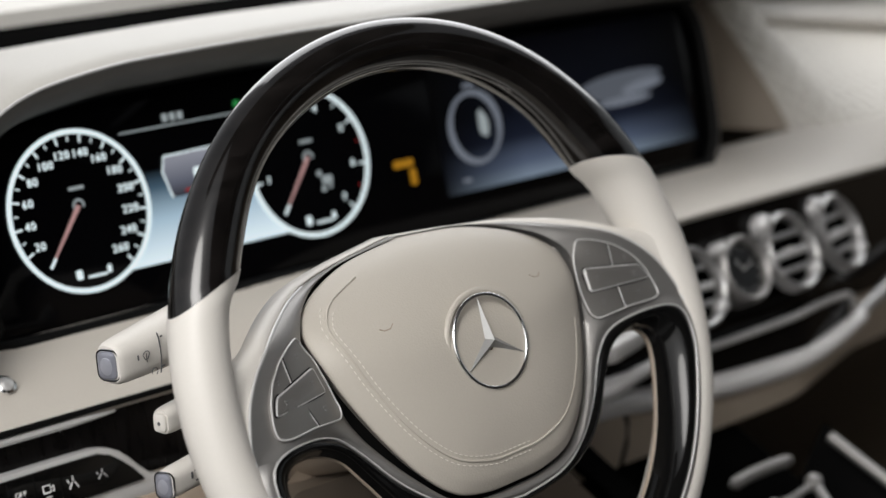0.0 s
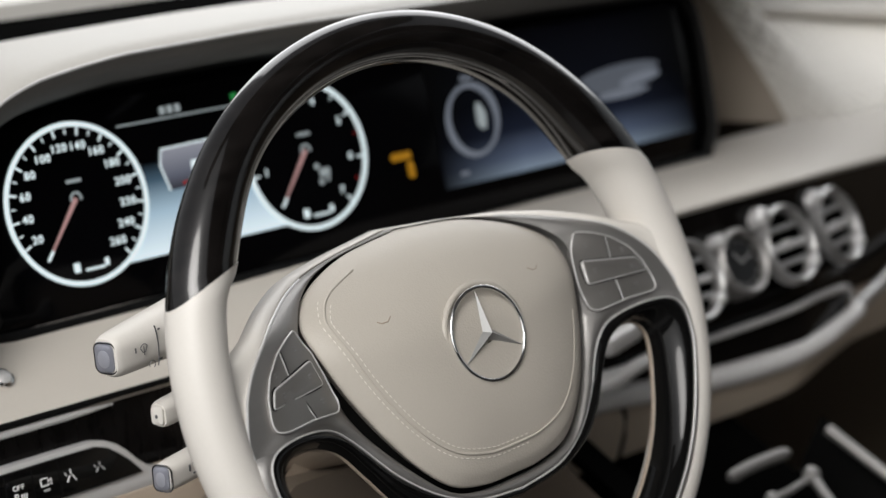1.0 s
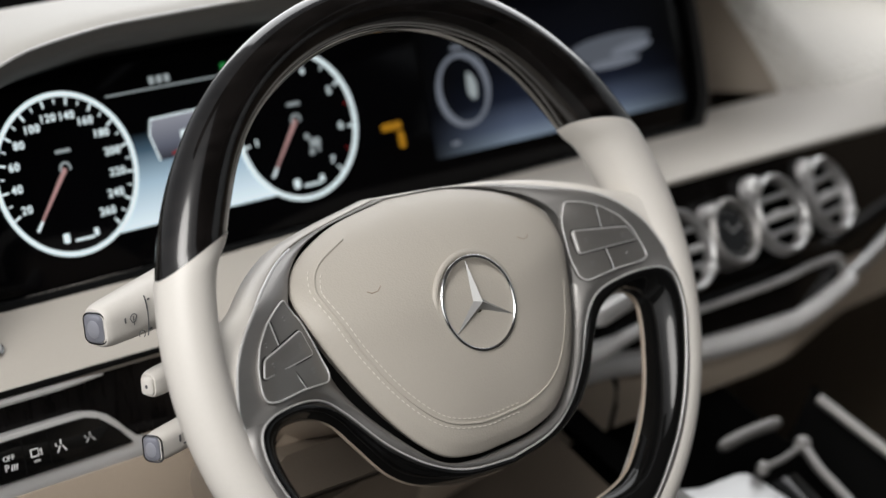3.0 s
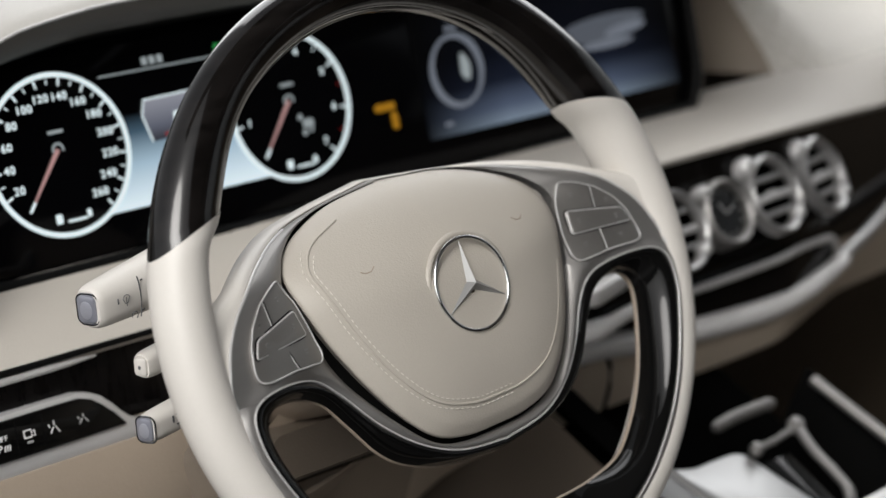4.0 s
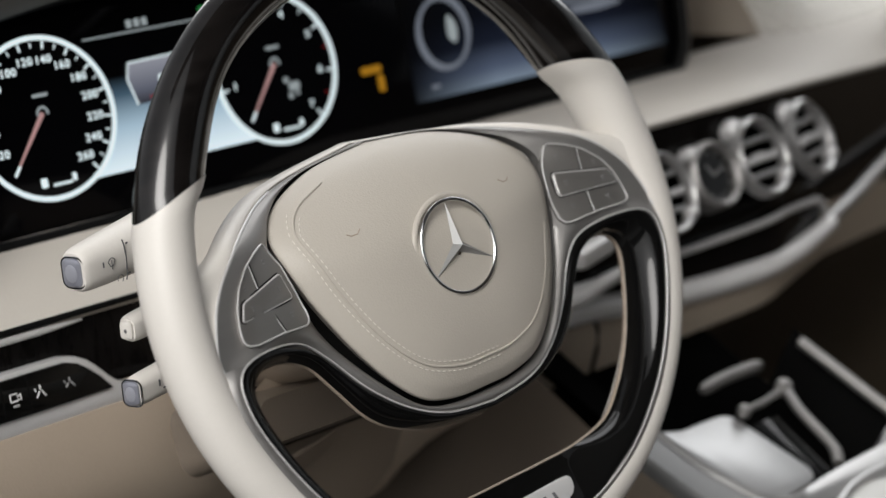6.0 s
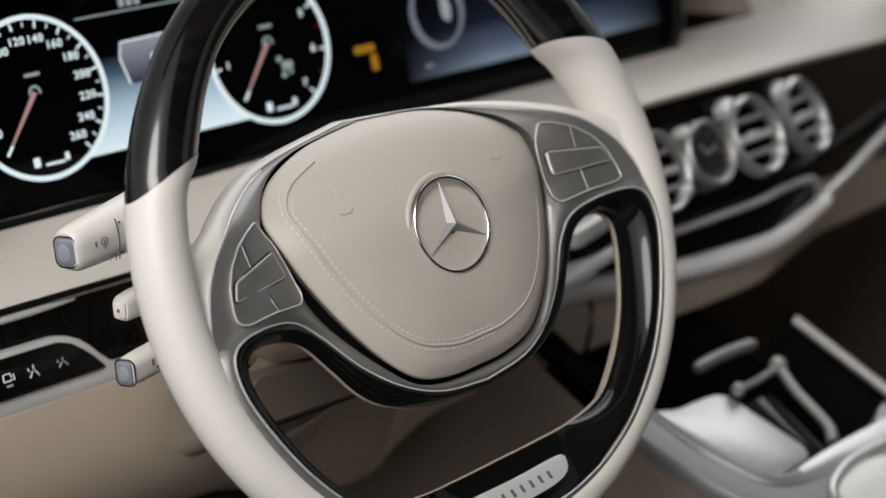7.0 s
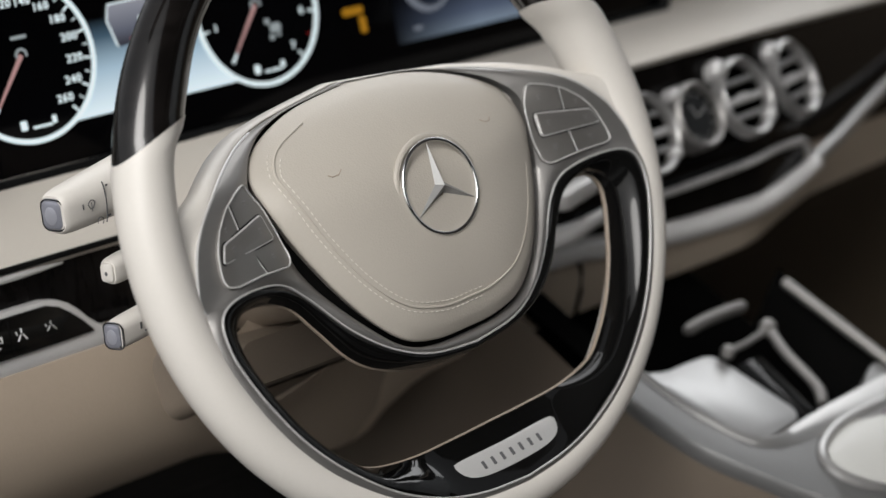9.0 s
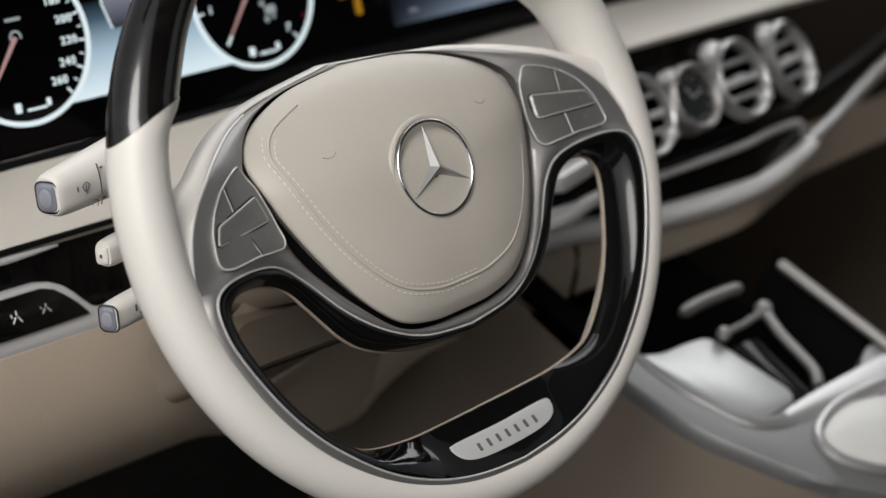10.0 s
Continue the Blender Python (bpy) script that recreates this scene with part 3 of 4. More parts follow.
def span(a, b, n):
    return [a + (b - a) * i / (n - 1) for i in range(n)]


def ease(t):
    t = min(max(t, 0), 1)
    return t * t * (3 - 2 * t)


# display panel: one long black glass with a frame
panel = thing("display_panel", PANEL, "long black glass panel with two lit displays in the dashboard", "display panel")
outline = curve([(-0.070, -0.060, 0), (-0.060, -0.069, 0), (0.10, -0.069, 0), (0.30, -0.069, 0), (0.555, -0.067, 0), (0.581, -0.061, 0), (0.592, -0.044, 0), (0.596, 0.0, 0), (0.596, 0.036, 0), (0.586, 0.060, 0), (0.556, 0.0735, 0), (0.30, 0.076, 0), (0.10, 0.075, 0), (0.0, 0.070, 0), (-0.045, 0.055, 0), (-0.066, 0.025, 0), (-0.072, -0.02, 0)], 160, closed=True)
part("glass", plate(outline, 0.012, 0.002, lift=lambda x, y: -0.003), GLASS, panel, "black display glass")
part("frame", tube([p + Vector((0, 0, -0.001)) for p in inset(outline, -0.003)], 0.0045, 10, closed=True), BLACK, panel, "black plastic frame")
part("frame_edge", tube([p + Vector((0, 0, -0.002)) for p in inset(outline, -0.0085)], 0.0022, 8, closed=True), BUTTON, panel)

WHITE_G = glow("dial_white", (0.80, 0.92, 0.95), 1.25)
DIM_G = glow("dial_grey", (0.55, 0.62, 0.64), 0.65)
RED_G = glow("dial_red", (0.5, 0.03, 0.03), 0.7)
NEEDLE_G = glow("needle_rose", (0.62, 0.36, 0.35), 0.85)
AMBER_G = glow("amber", (1.0, 0.47, 0.03), 0.40)
GREEN_G = glow("green", (0.05, 0.5, 0.12), 0.5)
BLUE_G = glow_ramp("cluster_blue", [(0.0, (0.72, 0.84, 0.90)), (0.45, (0.35, 0.48, 0.58)), (0.8, (0.05, 0.09, 0.13)), (1.0, (0.0, 0.0, 0.0))], 1.3, low=-0.043, high=0.016)
BOX_G = glow_ramp("cluster_box", [(0.0, (0.03, 0.03, 0.04)), (0.35, (0.12, 0.13, 0.17)), (1.0, (0.30, 0.31, 0.36))], 1.1, low=-0.004, high=0.023)
NAV_G = glow_ramp("nav_blue", [(0.0, (0.26, 0.33, 0.42)), (0.12, (0.10, 0.13, 0.20)), (0.30, (0.010, 0.014, 0.028)), (0.5, (0.002, 0.003, 0.007)), (1.0, (0.001, 0.001, 0.002))], 0.9, low=-0.046, high=0.06, fade=(0.302, 0.575))

screen = part("cluster_screen", plate([Vector(p) for p in ((0.02, -0.0435, 0), (0.165, -0.0435, 0), (0.165, 0.016, 0), (0.02, 0.016, 0))], 0.0004, 0.0001, lift=lambda x, y: -0.0022), BLUE_G, panel, "lit blue and white instrument display")
part("info_box", plate([Vector(p) for p in ((0.070, -0.004, 0), (0.125, -0.004, 0), (0.125, 0.0235, 0), (0.068, 0.0225, 0), (0.0655, 0.013, 0))], 0.0004, 0.0001, lift=lambda x, y: -0.0014), BOX_G, screen)
part("info_edge", tube([(0.125, 0.0240, -0.0012), (0.068, 0.0230, -0.0012), (0.0652, 0.013, -0.0012), (0.0695, -0.004, -0.0012)], 0.0006, 5), WHITE_G, screen)
bar("info_digit", 0.006, 0.007, pose(0.092, 0.009, -0.0010), WHITE_G, screen)
bar("info_mark", 0.010, 0.002, pose(0.085, -0.001, -0.0010), RED_G, screen)
bar("header_line", 0.110, 0.0011, pose(0.094, 0.0425, -0.0016), DIM_G, screen)
for x in (0.0755, 0.0815, 0.0875):
    bar("header_digit", 0.0042, 0.0052, pose(x, 0.0475, -0.0016), DIM_G, screen)
bar("header_mark", 0.005, 0.005, pose(0.1335, 0.0480, -0.0016), GREEN_G, screen)


def dial(name, cx, numbers, a0, a1, needle, marks, label):
    """A drawn instrument dial: lit ring, ticks, figures and a pointer."""
    d = part(name, lathe([(0.0505, -0.0020), (0.0505, -0.0012), (0.0, -0.0012)], 72, m=Matrix.Translation((cx, 0, 0))), GLASS, panel, label)
    part("lit_ring", tube([Vector((cx + 0.0500 * math.cos(a), 0.0500 * math.sin(a), -0.0008)) for a in (2 * math.pi * i / 96 for i in range(96))], 0.0016, 8, closed=True), WHITE_G, d)
    for i in range(marks):
        a = radians(a0 + (a1 - a0) * i / (marks - 1))
        long = i % 2 == 0
        red = (name == "tachometer" and i > marks - 5)
        bar("tick", 0.0050 if long else 0.0032, 0.0013 if long else 0.0008, Matrix.Translation((cx + 0.0455 * math.cos(a), 0.0455 * math.sin(a), -0.0007)) @ pose(0, 0, 0, 0, 0, math.degrees(a)), RED_G if red and not long else WHITE_G, d)
    for i, s in enumerate(numbers):
        a = radians(a0 + (a1 - a0) * i / (len(numbers) - 1))
        r = 0.0362 if len(s) > 2 else 0.0372
        words(s, 0.0071, Matrix.Translation((cx + r * math.cos(a), r * math.sin(a), -0.0007)), WHITE_G, d)
    a = radians(needle)
    e = Vector((math.cos(a), math.sin(a), 0))
    s = Vector((-e.y, e.x, 0))
    c = Vector((cx - 0.001, 0.0035, -0.0004))
    part("pointer", plate([c + s * 0.0016, c - s * 0.0016, c + e * 0.041 - s * 0.0006, c + e * 0.041 + s * 0.0006], 0.0004, 0.0001, lift=lambda x, y: -0.0002), NEEDLE_G, d)
    t = c + e * 0.041
    bar("pointer_tip", 0.0075, 0.0018, Matrix.Translation((t.x, t.y, 0.0001)) @ pose(0, 0, 0, 0, 0, needle), WHITE_G, d)
    part("hub", tube([Vector((cx - 0.001 + 0.0036 * math.cos(b), 0.0035 + 0.0036 * math.sin(b), -0.0002)) for b in (radians(-20 + 220 * i / 20) for i in range(21))], 0.0008, 6), DIM_G, d)
    bar("unit_mark", 0.011, 0.0022, pose(cx, 0.0145, -0.0007), DIM_G, d)
    bar("gauge_mark", 0.0045, 0.0060, pose(cx - 0.0100, -0.0390, -0.0007), WHITE_G, d)
    bar("gauge_line", 0.014, 0.0016, pose(cx + 0.003, -0.0415, -0.0007), WHITE_G, d)
    bar("gauge_mark", 0.0030, 0.0048, pose(cx + 0.0120, -0.0390, -0.0007), WHITE_G, d)
    return d


dial("speedometer", 0.0, [str(v) for v in range(0, 280, 20)][1:], 207, -51, 231, 25, "lit speedometer dial with white figures")
tach = dial("tachometer", 0.1833, ["1", "2", "3", "4", "5", "6", "7"], 190, -50, 231, 13, "lit engine speed dial with white figures")
for x, y, w, h in ((0.012, -0.014, 0.009, 0.006), (0.006, -0.009, 0.004, 0.004), (0.008, -0.020, 0.004, 0.004), (0.014, -0.019, 0.003, 0.003)):
    bar("indicator", w, h, pose(0.1833 + x, y, -0.0007), DIM_G, tach, r=0.0015)

lamp = part("warning_lamp", plate(rrect(0.0190, 0.0056, 0.002, 3, 0.2655, -0.0150), 0.0004, 0.0001, lift=lambda x, y: -0.0016), AMBER_G, panel, "glowing amber warning light")
part("warning_lamp_foot", plate(rrect(0.0060, 0.0120, 0.002, 3, 0.2725, -0.0255), 0.0004, 0.0001, lift=lambda x, y: -0.0014), AMBER_G, panel)

nav = part("nav_screen", plate([Vector(p) for p in ((0.302, -0.0455, 0), (0.575, -0.0455, 0), (0.575, 0.058, 0), (0.302, 0.058, 0))], 0.0004, 0.0001, lift=lambda x, y: -0.0022), NAV_G, panel, "lit dark blue central display")
ringp = [Vector((0.339 + 0.0240 * math.cos(a), 0.0 + 0.0255 * math.sin(a), -0.0010)) for a in (2 * math.pi * i / 48 for i in range(48))]
SOFT_G = glow("nav_soft", (0.45, 0.50, 0.60), 0.40)
part("nav_ring", tube(ringp, [0.0016 + 0.0016 * (0.5 + 0.5 * math.sin(2 * math.pi * i / 48 * 2 + 0.6)) for i in range(48)], 8, closed=True, flat=0.15), SOFT_G, nav)
part("nav_highlight", plate(curve([(0.345, 0.012, 0), (0.352, 0.004, 0), (0.350, -0.008, 0), (0.343, -0.004, 0)], 24, closed=True), 0.0004, 0.0001, lift=lambda x, y: -0.0006), DIM_G, nav)
for x, y, w, h, turn in ((0.500, 0.012, 0.092, 0.013, 2), (0.484, 0.003, 0.050, 0.012, -4), (0.522, 0.005, 0.048, 0.009, 5), (0.500, -0.004, 0.060, 0.007, 1)):
    ell = [Vector((0.5 * w * math.cos(a), 0.5 * h * math.sin(a), 0)) for a in (2 * math.pi * i / 28 for i in range(28))]
    part("nav_picture", plate(ell, 0.0003, 0.0001), SOFT_G if h < 0.012 else glow("nav_dim", (0.35, 0.39, 0.47), 0.30), nav).matrix_local = pose(x, y, -0.0010 + 0.0001 * (h < 0.012), 0, 0, turn)
bar("nav_caption", 0.012, 0.003, pose(0.340, 0.031, -0.0010), SOFT_G, nav)
bar("nav_caption", 0.008, 0.003, pose(0.322, -0.037, -0.0010), SOFT_G, nav)
bar("nav_caption", 0.010, 0.003, pose(0.470, -0.017, -0.0010), glow("nav_amber", (0.6, 0.35, 0.2), 0.3), nav)

# hood over the panel, with its seam
hood = thing("instrument_hood", PANEL, "cream leather hood over the display panel", "dashboard hood")
LIP = [(0.80, 0.070), (0.66, 0.078), (0.58, 0.080), (0.45, 0.083), (0.30, 0.0845), (0.16, 0.086), (0.05, 0.0845), (0.015, 0.0830), (-0.026, 0.078), (-0.046, 0.0735), (-0.067, 0.0650), (-0.090, 0.048), (-0.106, 0.018), (-0.112, -0.030), (-0.114, -0.075)]
lip = curve([(x, y, 0) for x, y in LIP], 110)
prof = ((-0.0170, -0.012), (-0.0165, 0.004), (-0.0145, 0.020), (-0.0105, 0.0330), (-0.0050, 0.0415), (0.0005, 0.0450), (0.005, 0.0420), (0.009, 0.033), (0.0145, 0.015), (0.022, -0.02), (0.027, -0.06), (0.0295, -0.10), (0.026, -0.106), (0.015, -0.108))
rows = []
for d, z in prof:
    row = inset(lip + [Vector((0, -0.2, 0)), Vector((0.6, -0.2, 0))], -d)[:len(lip)]
    row[0] = Vector((lip[0].x, lip[0].y + d, 0))
    row[-1] = Vector((lip[-1].x - d, lip[-1].y, 0))
    rows.append([Vector((p.x, p.y, z)) for p in row])
part("hood_lining", loft(rows[:3]), BLACK, hood, "black lining under the hood")
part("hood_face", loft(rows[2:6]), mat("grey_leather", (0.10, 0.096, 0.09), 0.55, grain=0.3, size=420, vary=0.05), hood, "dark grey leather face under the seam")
part("hood_leather", loft(rows[5:]), DASHTOP, hood, "cream leather hood")
part("hood_moulding", tube([Vector((p.x, p.y, 0.001)) for p in inset(lip + [Vector((0, -0.2, 0)), Vector((0.6, -0.2, 0))], 0.0150)[16:len(lip) - 14]], 0.0013, 6), BUTTON, hood, "thin dark moulding under the hood")
part("hood_seam", tube([Vector((p.x, p.y, 0.0452)) for p in inset(lip + [Vector((0, -0.2, 0)), Vector((0.6, -0.2, 0))], -0.0004)[1:len(lip) - 1]], 0.0010, 6), SATIN_L, hood)

# dashboard body: shelf under the panel, running into the slanted band beside the column
dash = tagged(new("dashboard"), "cream leather dashboard with black and silver trim", "dashboard")


def band(x):
    k = ease((x + 0.02) / 0.26)
    y1, z1 = 0.190 + (0.152 - 0.190) * k, 0.600 + (0.631 - 0.600) * k
    y1 += 0.25 * max(0, x - 0.50)
    z1 -= 0.105 * max(0, x - 0.50)
    return [(0.275, 0.634), (0.252, 0.632), (0.252 + (y1 - 0.252) * 0.5, 0.632 + (z1 - 0.632) * 0.5 + 0.0015), (y1 + 0.004, z1 + 0.001), (y1, z1 - 0.002), (y1 + 0.002, z1 - 0.006)]


part("shelf", across_x(span(-0.48, 1.15, 90), band), CREAM, dash, "cream leather shelf")


def trim_face(x):
    k = ease((x + 0.02) / 0.26)
    b = band(x)[-2]
    y0, z0 = b[0] + 0.004, b[1] - 0.003
    return [(y0, z0), (y0 - 0.004, z0 - 0.02), (y0 - 0.006, z0 - 0.045), (y0 - 0.004, z0 - (0.058 + 0.046 * k)), (y0 + 0.02, z0 - (0.060 + 0.048 * k))]


part("wood_trim", across_x(span(-0.48, 1.15, 90), trim_face), TRIM, dash, "black lacquered wood trim")
part("chrome_line", tube([Vector((x, band(x)[-2][0] - 0.001, band(x)[-2][1] - 0.004)) for x in span(-0.48, -0.112, 24)], [0.0024] * 22 + [0.0018, 0.0006], 8), SATIN_L, dash, "satin silver line")
part("shelf_gap", tube([Vector((x, band(x)[-2][0] - 0.0006, band(x)[-2][1] + 0.0008)) for x in span(-0.48, 0.05, 30)], 0.0021, 8), GAP, dash)
part("lower_strip", tube(curve([(0.05, 0.142, 0.520), (0.25, 0.137, 0.5135), (0.31, 0.137, 0.5065), (0.385, 0.139, 0.4970), (0.47, 0.141, 0.4920), (0.52, 0.145, 0.4930), (0.555, 0.149, 0.4985), (0.584, 0.153, 0.5045)], 80), [0.0092] * 60 + [0.0092 - 0.0022 * ease((i - 60) / 19) for i in range(60, 80)], 14), STRIPM, dash, "broad satin silver strip")
part("trim_edge", tube(curve([(0.578, 0.155, 0.5040), (0.604, 0.158, 0.5105), (0.640, 0.166, 0.5165), (0.70, 0.185, 0.5230), (0.80, 0.212, 0.532), (1.1, 0.27, 0.556)], 50), 0.0062, 12), RINGM, dash, "grey edge of the trim")
part("thin_strip", tube(curve([(0.15, 0.132, 0.534), (0.36, 0.132, 0.533), (0.467, 0.135, 0.5325), (0.508, 0.138, 0.5345), (0.540, 0.142, 0.5330), (0.560, 0.147, 0.5285), (0.576, 0.152, 0.5140)], 50), 0.0030, 10), SATIN_L, dash, "thin satin silver strip")


def slot(x):
    b = trim_face(x)
    return [(b[3][0] - 0.002, 0.533), (b[3][0] - 0.008, 0.520), (b[3][0] - 0.010, 0.500)]


part("slot_back", across_x(span(0.10, 0.585, 40), slot), TRIM, dash, "black recess between the silver strips")


def knee(x):
    k = ease((x - 0.12) / 0.13)
    e = 0.035 * ease((x + 0.02) / 0.12)
    z0 = 0.542 + (0.493 - 0.542) * k + 0.13 * max(0, x - 0.50)
    z0 += 0.015 * ease((0.39 - x) / 0.14) * k
    o = 0.28 * max(0, x - 0.50)
    f = ease((x - 0.46) / 0.16)
    sec = [(0.200, z0 + 0.012), (0.172 - 0.018 * k, z0), (0.158 - 0.006 * k, z0 - 0.03), (0.160 + 0.03 * k, z0 - 0.065 + 0.012 * k), (0.178 + 0.06 * k, z0 - 0.095 + 0.025 * k - 0.5 * e), (0.205 + 0.10 * k, z0 - 0.112 + 0.025 * k - e), (0.30 + 0.04 * k, z0 - 0.125 + 0.02 * k - e)]
    low = 0.447 + 0.006 * f - 0.12 * max(0, x - 0.62)
    roll = [(0.200, z0 + 0.012), (0.152, z0), (0.145, z0 - 0.014), (0.146, 0.5 * (z0 + low)), (0.152, low + 0.008), (0.168, low), (0.30, low + 0.006)]
    sec = [(a[0] + (b[0] - a[0]) * k, a[1] + (b[1] - a[1]) * k) for a, b in zip(sec, roll)]
    return [(y + o, z) for y, z in sec]


part("knee_panel", across_x(span(-0.48, 0.12, 44), knee), KNEE, dash, "beige padded knee panel")
part("lower_panel", across_x(span(0.12, 1.14, 56), knee), mat("beige_leather", (0.62, 0.525, 0.42), 0.5, grain=0.3, size=450, vary=0.04), dash, "light beige padded roll below the silver strip")
part("panel_seam", tube([(0.292, y - 0.0012, z) for y, z in knee(0.292)[1:6]], 0.0016, 6), GAP, dash)

# passenger's fascia
def fascia(x):
    d = 0.20 * math.exp(-((x - 0.555) / 0.075) ** 2)
    y0 = 0.262 + d + 0.08 * max(0, x - 0.66)
    top = min(0.706 + 1.2 * max(0, 0.72 - x) - 0.14 * max(0, x - 0.72), 0.752)
    return [(y0 - 0.012 + 0.112 * t ** 1.15, 0.630 + (top - 0.630) * t) for t in (0, 0.15, 0.3, 0.45, 0.6, 0.75, 0.9, 1.0)] + [(y0 + 0.20, top + 0.004)]



# the recess's shade is painted here with the darker knee tone
part("shaded_fascia_side", across_x(span(0.500, 0.655, 30), fascia), KNEE, dash, "fascia leather beside the display, browned for the recess's shade")
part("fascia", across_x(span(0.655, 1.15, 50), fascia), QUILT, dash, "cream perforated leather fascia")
part("dash_top", across_x(span(-0.6, 1.2, 30), lambda x: [(0.515, 0.765), (0.520, 0.786), (0.535, 0.790), (0.66, 0.806), (0.85, 0.80), (0.88, 0.74)]), DASHTOP, dash, "cream dashboard top")
part("defroster", across_x(span(-0.6, 1.15, 20), lambda x: [(0.36, 0.768), (0.395, 0.772), (0.45, 0.774), (0.52, 0.775)]), DULL, dash, "black vent strip below the windscreen")


# round vents and clock
def vent(m, r=0.0312, label="round air vent with satin silver ring and slats"):
    v = thing("air_vent", m, label, "air vent", "air vents in the dashboard")
    part("ring", lathe([(r - 0.0055, -0.004), (r - 0.0052, 0.006), (r - 0.0040, 0.0080), (r - 0.0022, 0.0092), (r, 0.0070), (r + 0.0005, -0.002), (r - 0.0055, -0.004)], 48), RINGM, v, "satin silver ring")
    part("throat", lathe([(r - 0.007, -0.001), (r - 0.008, -0.025), (0.001, -0.025)], 40), GAP, v, "dark throat")
    part("barrel", lathe([(r - 0.0005, -0.001), (r - 0.002, -0.030), (r - 0.006, -0.032)], 40), TRIM, v, "black barrel")
    for y in (-0.0135, 0.0, 0.0135):
        w = 2 * math.sqrt((r - 0.008) ** 2 - y * y) - 0.001
        s = part("slat", block(w, 0.012, 0.0042 if y else 0.0058, 0.0010, m=pose(0, y, -0.001, 90) @ pose(0, 0, -0.002)), SATIN_L if y == 0 else RINGM, v)
    part("knob", block(0.010, 0.010, 0.007, 0.002, m=pose(0, 0.0, 0.001, 90) @ pose(0, 0, -0.0035)), SATIN_L, v)
    for a, c in ((128, 1.12), (-42, 0.72)):
        part("cap", lathe([(0.0075 * c, -0.012), (0.0075 * c, 0.004), (0.0055 * c, 0.0085), (0.003 * c, 0.0100), (0.0005, 0.0103)], 16, m=pose((r + 0.012 * (c - 0.95)) * math.cos(radians(a)), (r + 0.012 * (c - 0.95)) * math.sin(radians(a)), 0)), SATIN_L, v)
    return v


VX = ((0.3525, 0.137, 0.5800, 0), (0.4675, 0.139, 0.5845, -4), (0.5425, 0.15, 0.5830, -12))
first = vent(pose(VX[0][0], VX[0][1], VX[0][2], 64, 0, 0))
for x, y, z, rz in VX[1:]:
    copy_thing(first, pose(x, y, z, 0, 0, -rz) @ pose(0, 0, 0, 64))
clock = thing("dashboard_clock", pose(0.4100, 0.139, 0.5815, 64), "round analogue clock with silver ring", "clock")
part("ring", lathe([(0.020, -0.004), (0.0205, 0.008), (0.0235, 0.011), (0.0260, 0.008), (0.0265, -0.01), (0.02, -0.01)], 44), SATIN, clock)
part("dial", lathe([(0.0206, 0.003), (0.0206, 0.004), (0.0005, 0.0042)], 40), PIANO, clock, "dark clock face")
for i in range(12):
    a = radians(30 * i)
    bar("hour_mark", 0.003, 0.0008, Matrix.Translation((0.0172 * math.cos(a), 0.0172 * math.sin(a), 0.0046)) @ pose(0, 0, 0, 0, 0, 30 * i), SATIN_L, clock)
for a, l in ((120, 0.010), (20, 0.014)):
    bar("clock_hand", l, 0.0010, Matrix.Translation((0.5 * l * math.cos(radians(a)), 0.5 * l * math.sin(radians(a)), 0.0050)) @ pose(0, 0, 0, 0, 0, a), SATIN_L, clock)
part("barrel", lathe([(0.0262, -0.001), (0.0255, -0.03), (0.02, -0.031)], 40), TRIM, clock)
part("cap", lathe([(0.0055, -0.008), (0.0055, 0.007), (0.003, 0.0105), (0.0005, 0.011)], 16, m=pose(-0.017, 0.020, 0)), SATIN_L, clock)

part("trim_lever", tube(curve([(0.230, 0.126, 0.528), (0.256, 0.125, 0.529), (0.273, 0.124, 0.534), (0.293, 0.124, 0.5375), (0.312, 0.124, 0.540)], 24), [0.0062] * 10 + [0.0062 - 0.00015 * i for i in range(14)], 10), STRIPM, dash, "bright satin lever")
part("trim_knob", block(0.040, 0.016, 0.014, 0.004, m=pose(0.266, 0.124, 0.5545, 0, -12, 0)), STRIPM, dash, "bright satin knob")
ptop = curve([(0.672, 0.364, 0.740), (0.684, 0.364, 0.7265), (0.7012, 0.364, 0.7150), (0.7209, 0.364, 0.7070), (0.7972, 0.364, 0.6955), (0.9028, 0.364, 0.6805), (1.15, 0.364, 0.6470)], 50)
# lighter leather than the rest of the top: windscreen light put into the colour
part("passenger_top", loft([[p + Vector((0, dy, dz)) for p in ptop] for dy, dz in ((0.030, -0.001), (0.008, 0.0), (0.001, 0.004), (0.0, 0.010), (0.005, 0.016), (0.020, 0.024), (0.060, 0.038), (0.130, 0.058))]), RIM, dash, "padded edge of the dashboard top, paled for windscreen light")

# switch panel left of the column
INKG = mat("grey_print", (0.40, 0.40, 0.40), 0.5, vary=0.05)
sw = thing("switch_panel", pose(-0.20, 0.176, 0.560, 78), "silver framed black switch panel with white symbols", "switch panel")
o = curve([(-0.28, 0.018, 0), (-0.10, 0.018, 0), (0.050, 0.0185, 0), (0.076, 0.0165, 0), (0.090, 0.0065, 0), (0.103, -0.006, 0), (0.132, -0.010, 0), (0.150, -0.013, 0), (0.130, -0.0175, 0), (0.06, -0.0185, 0), (-0.10, -0.0185, 0), (-0.28, -0.0185, 0)], 110, closed=True)
part("silver_frame", plate(o, 0.010, 0.002), SATIN_L, sw, "satin silver frame")
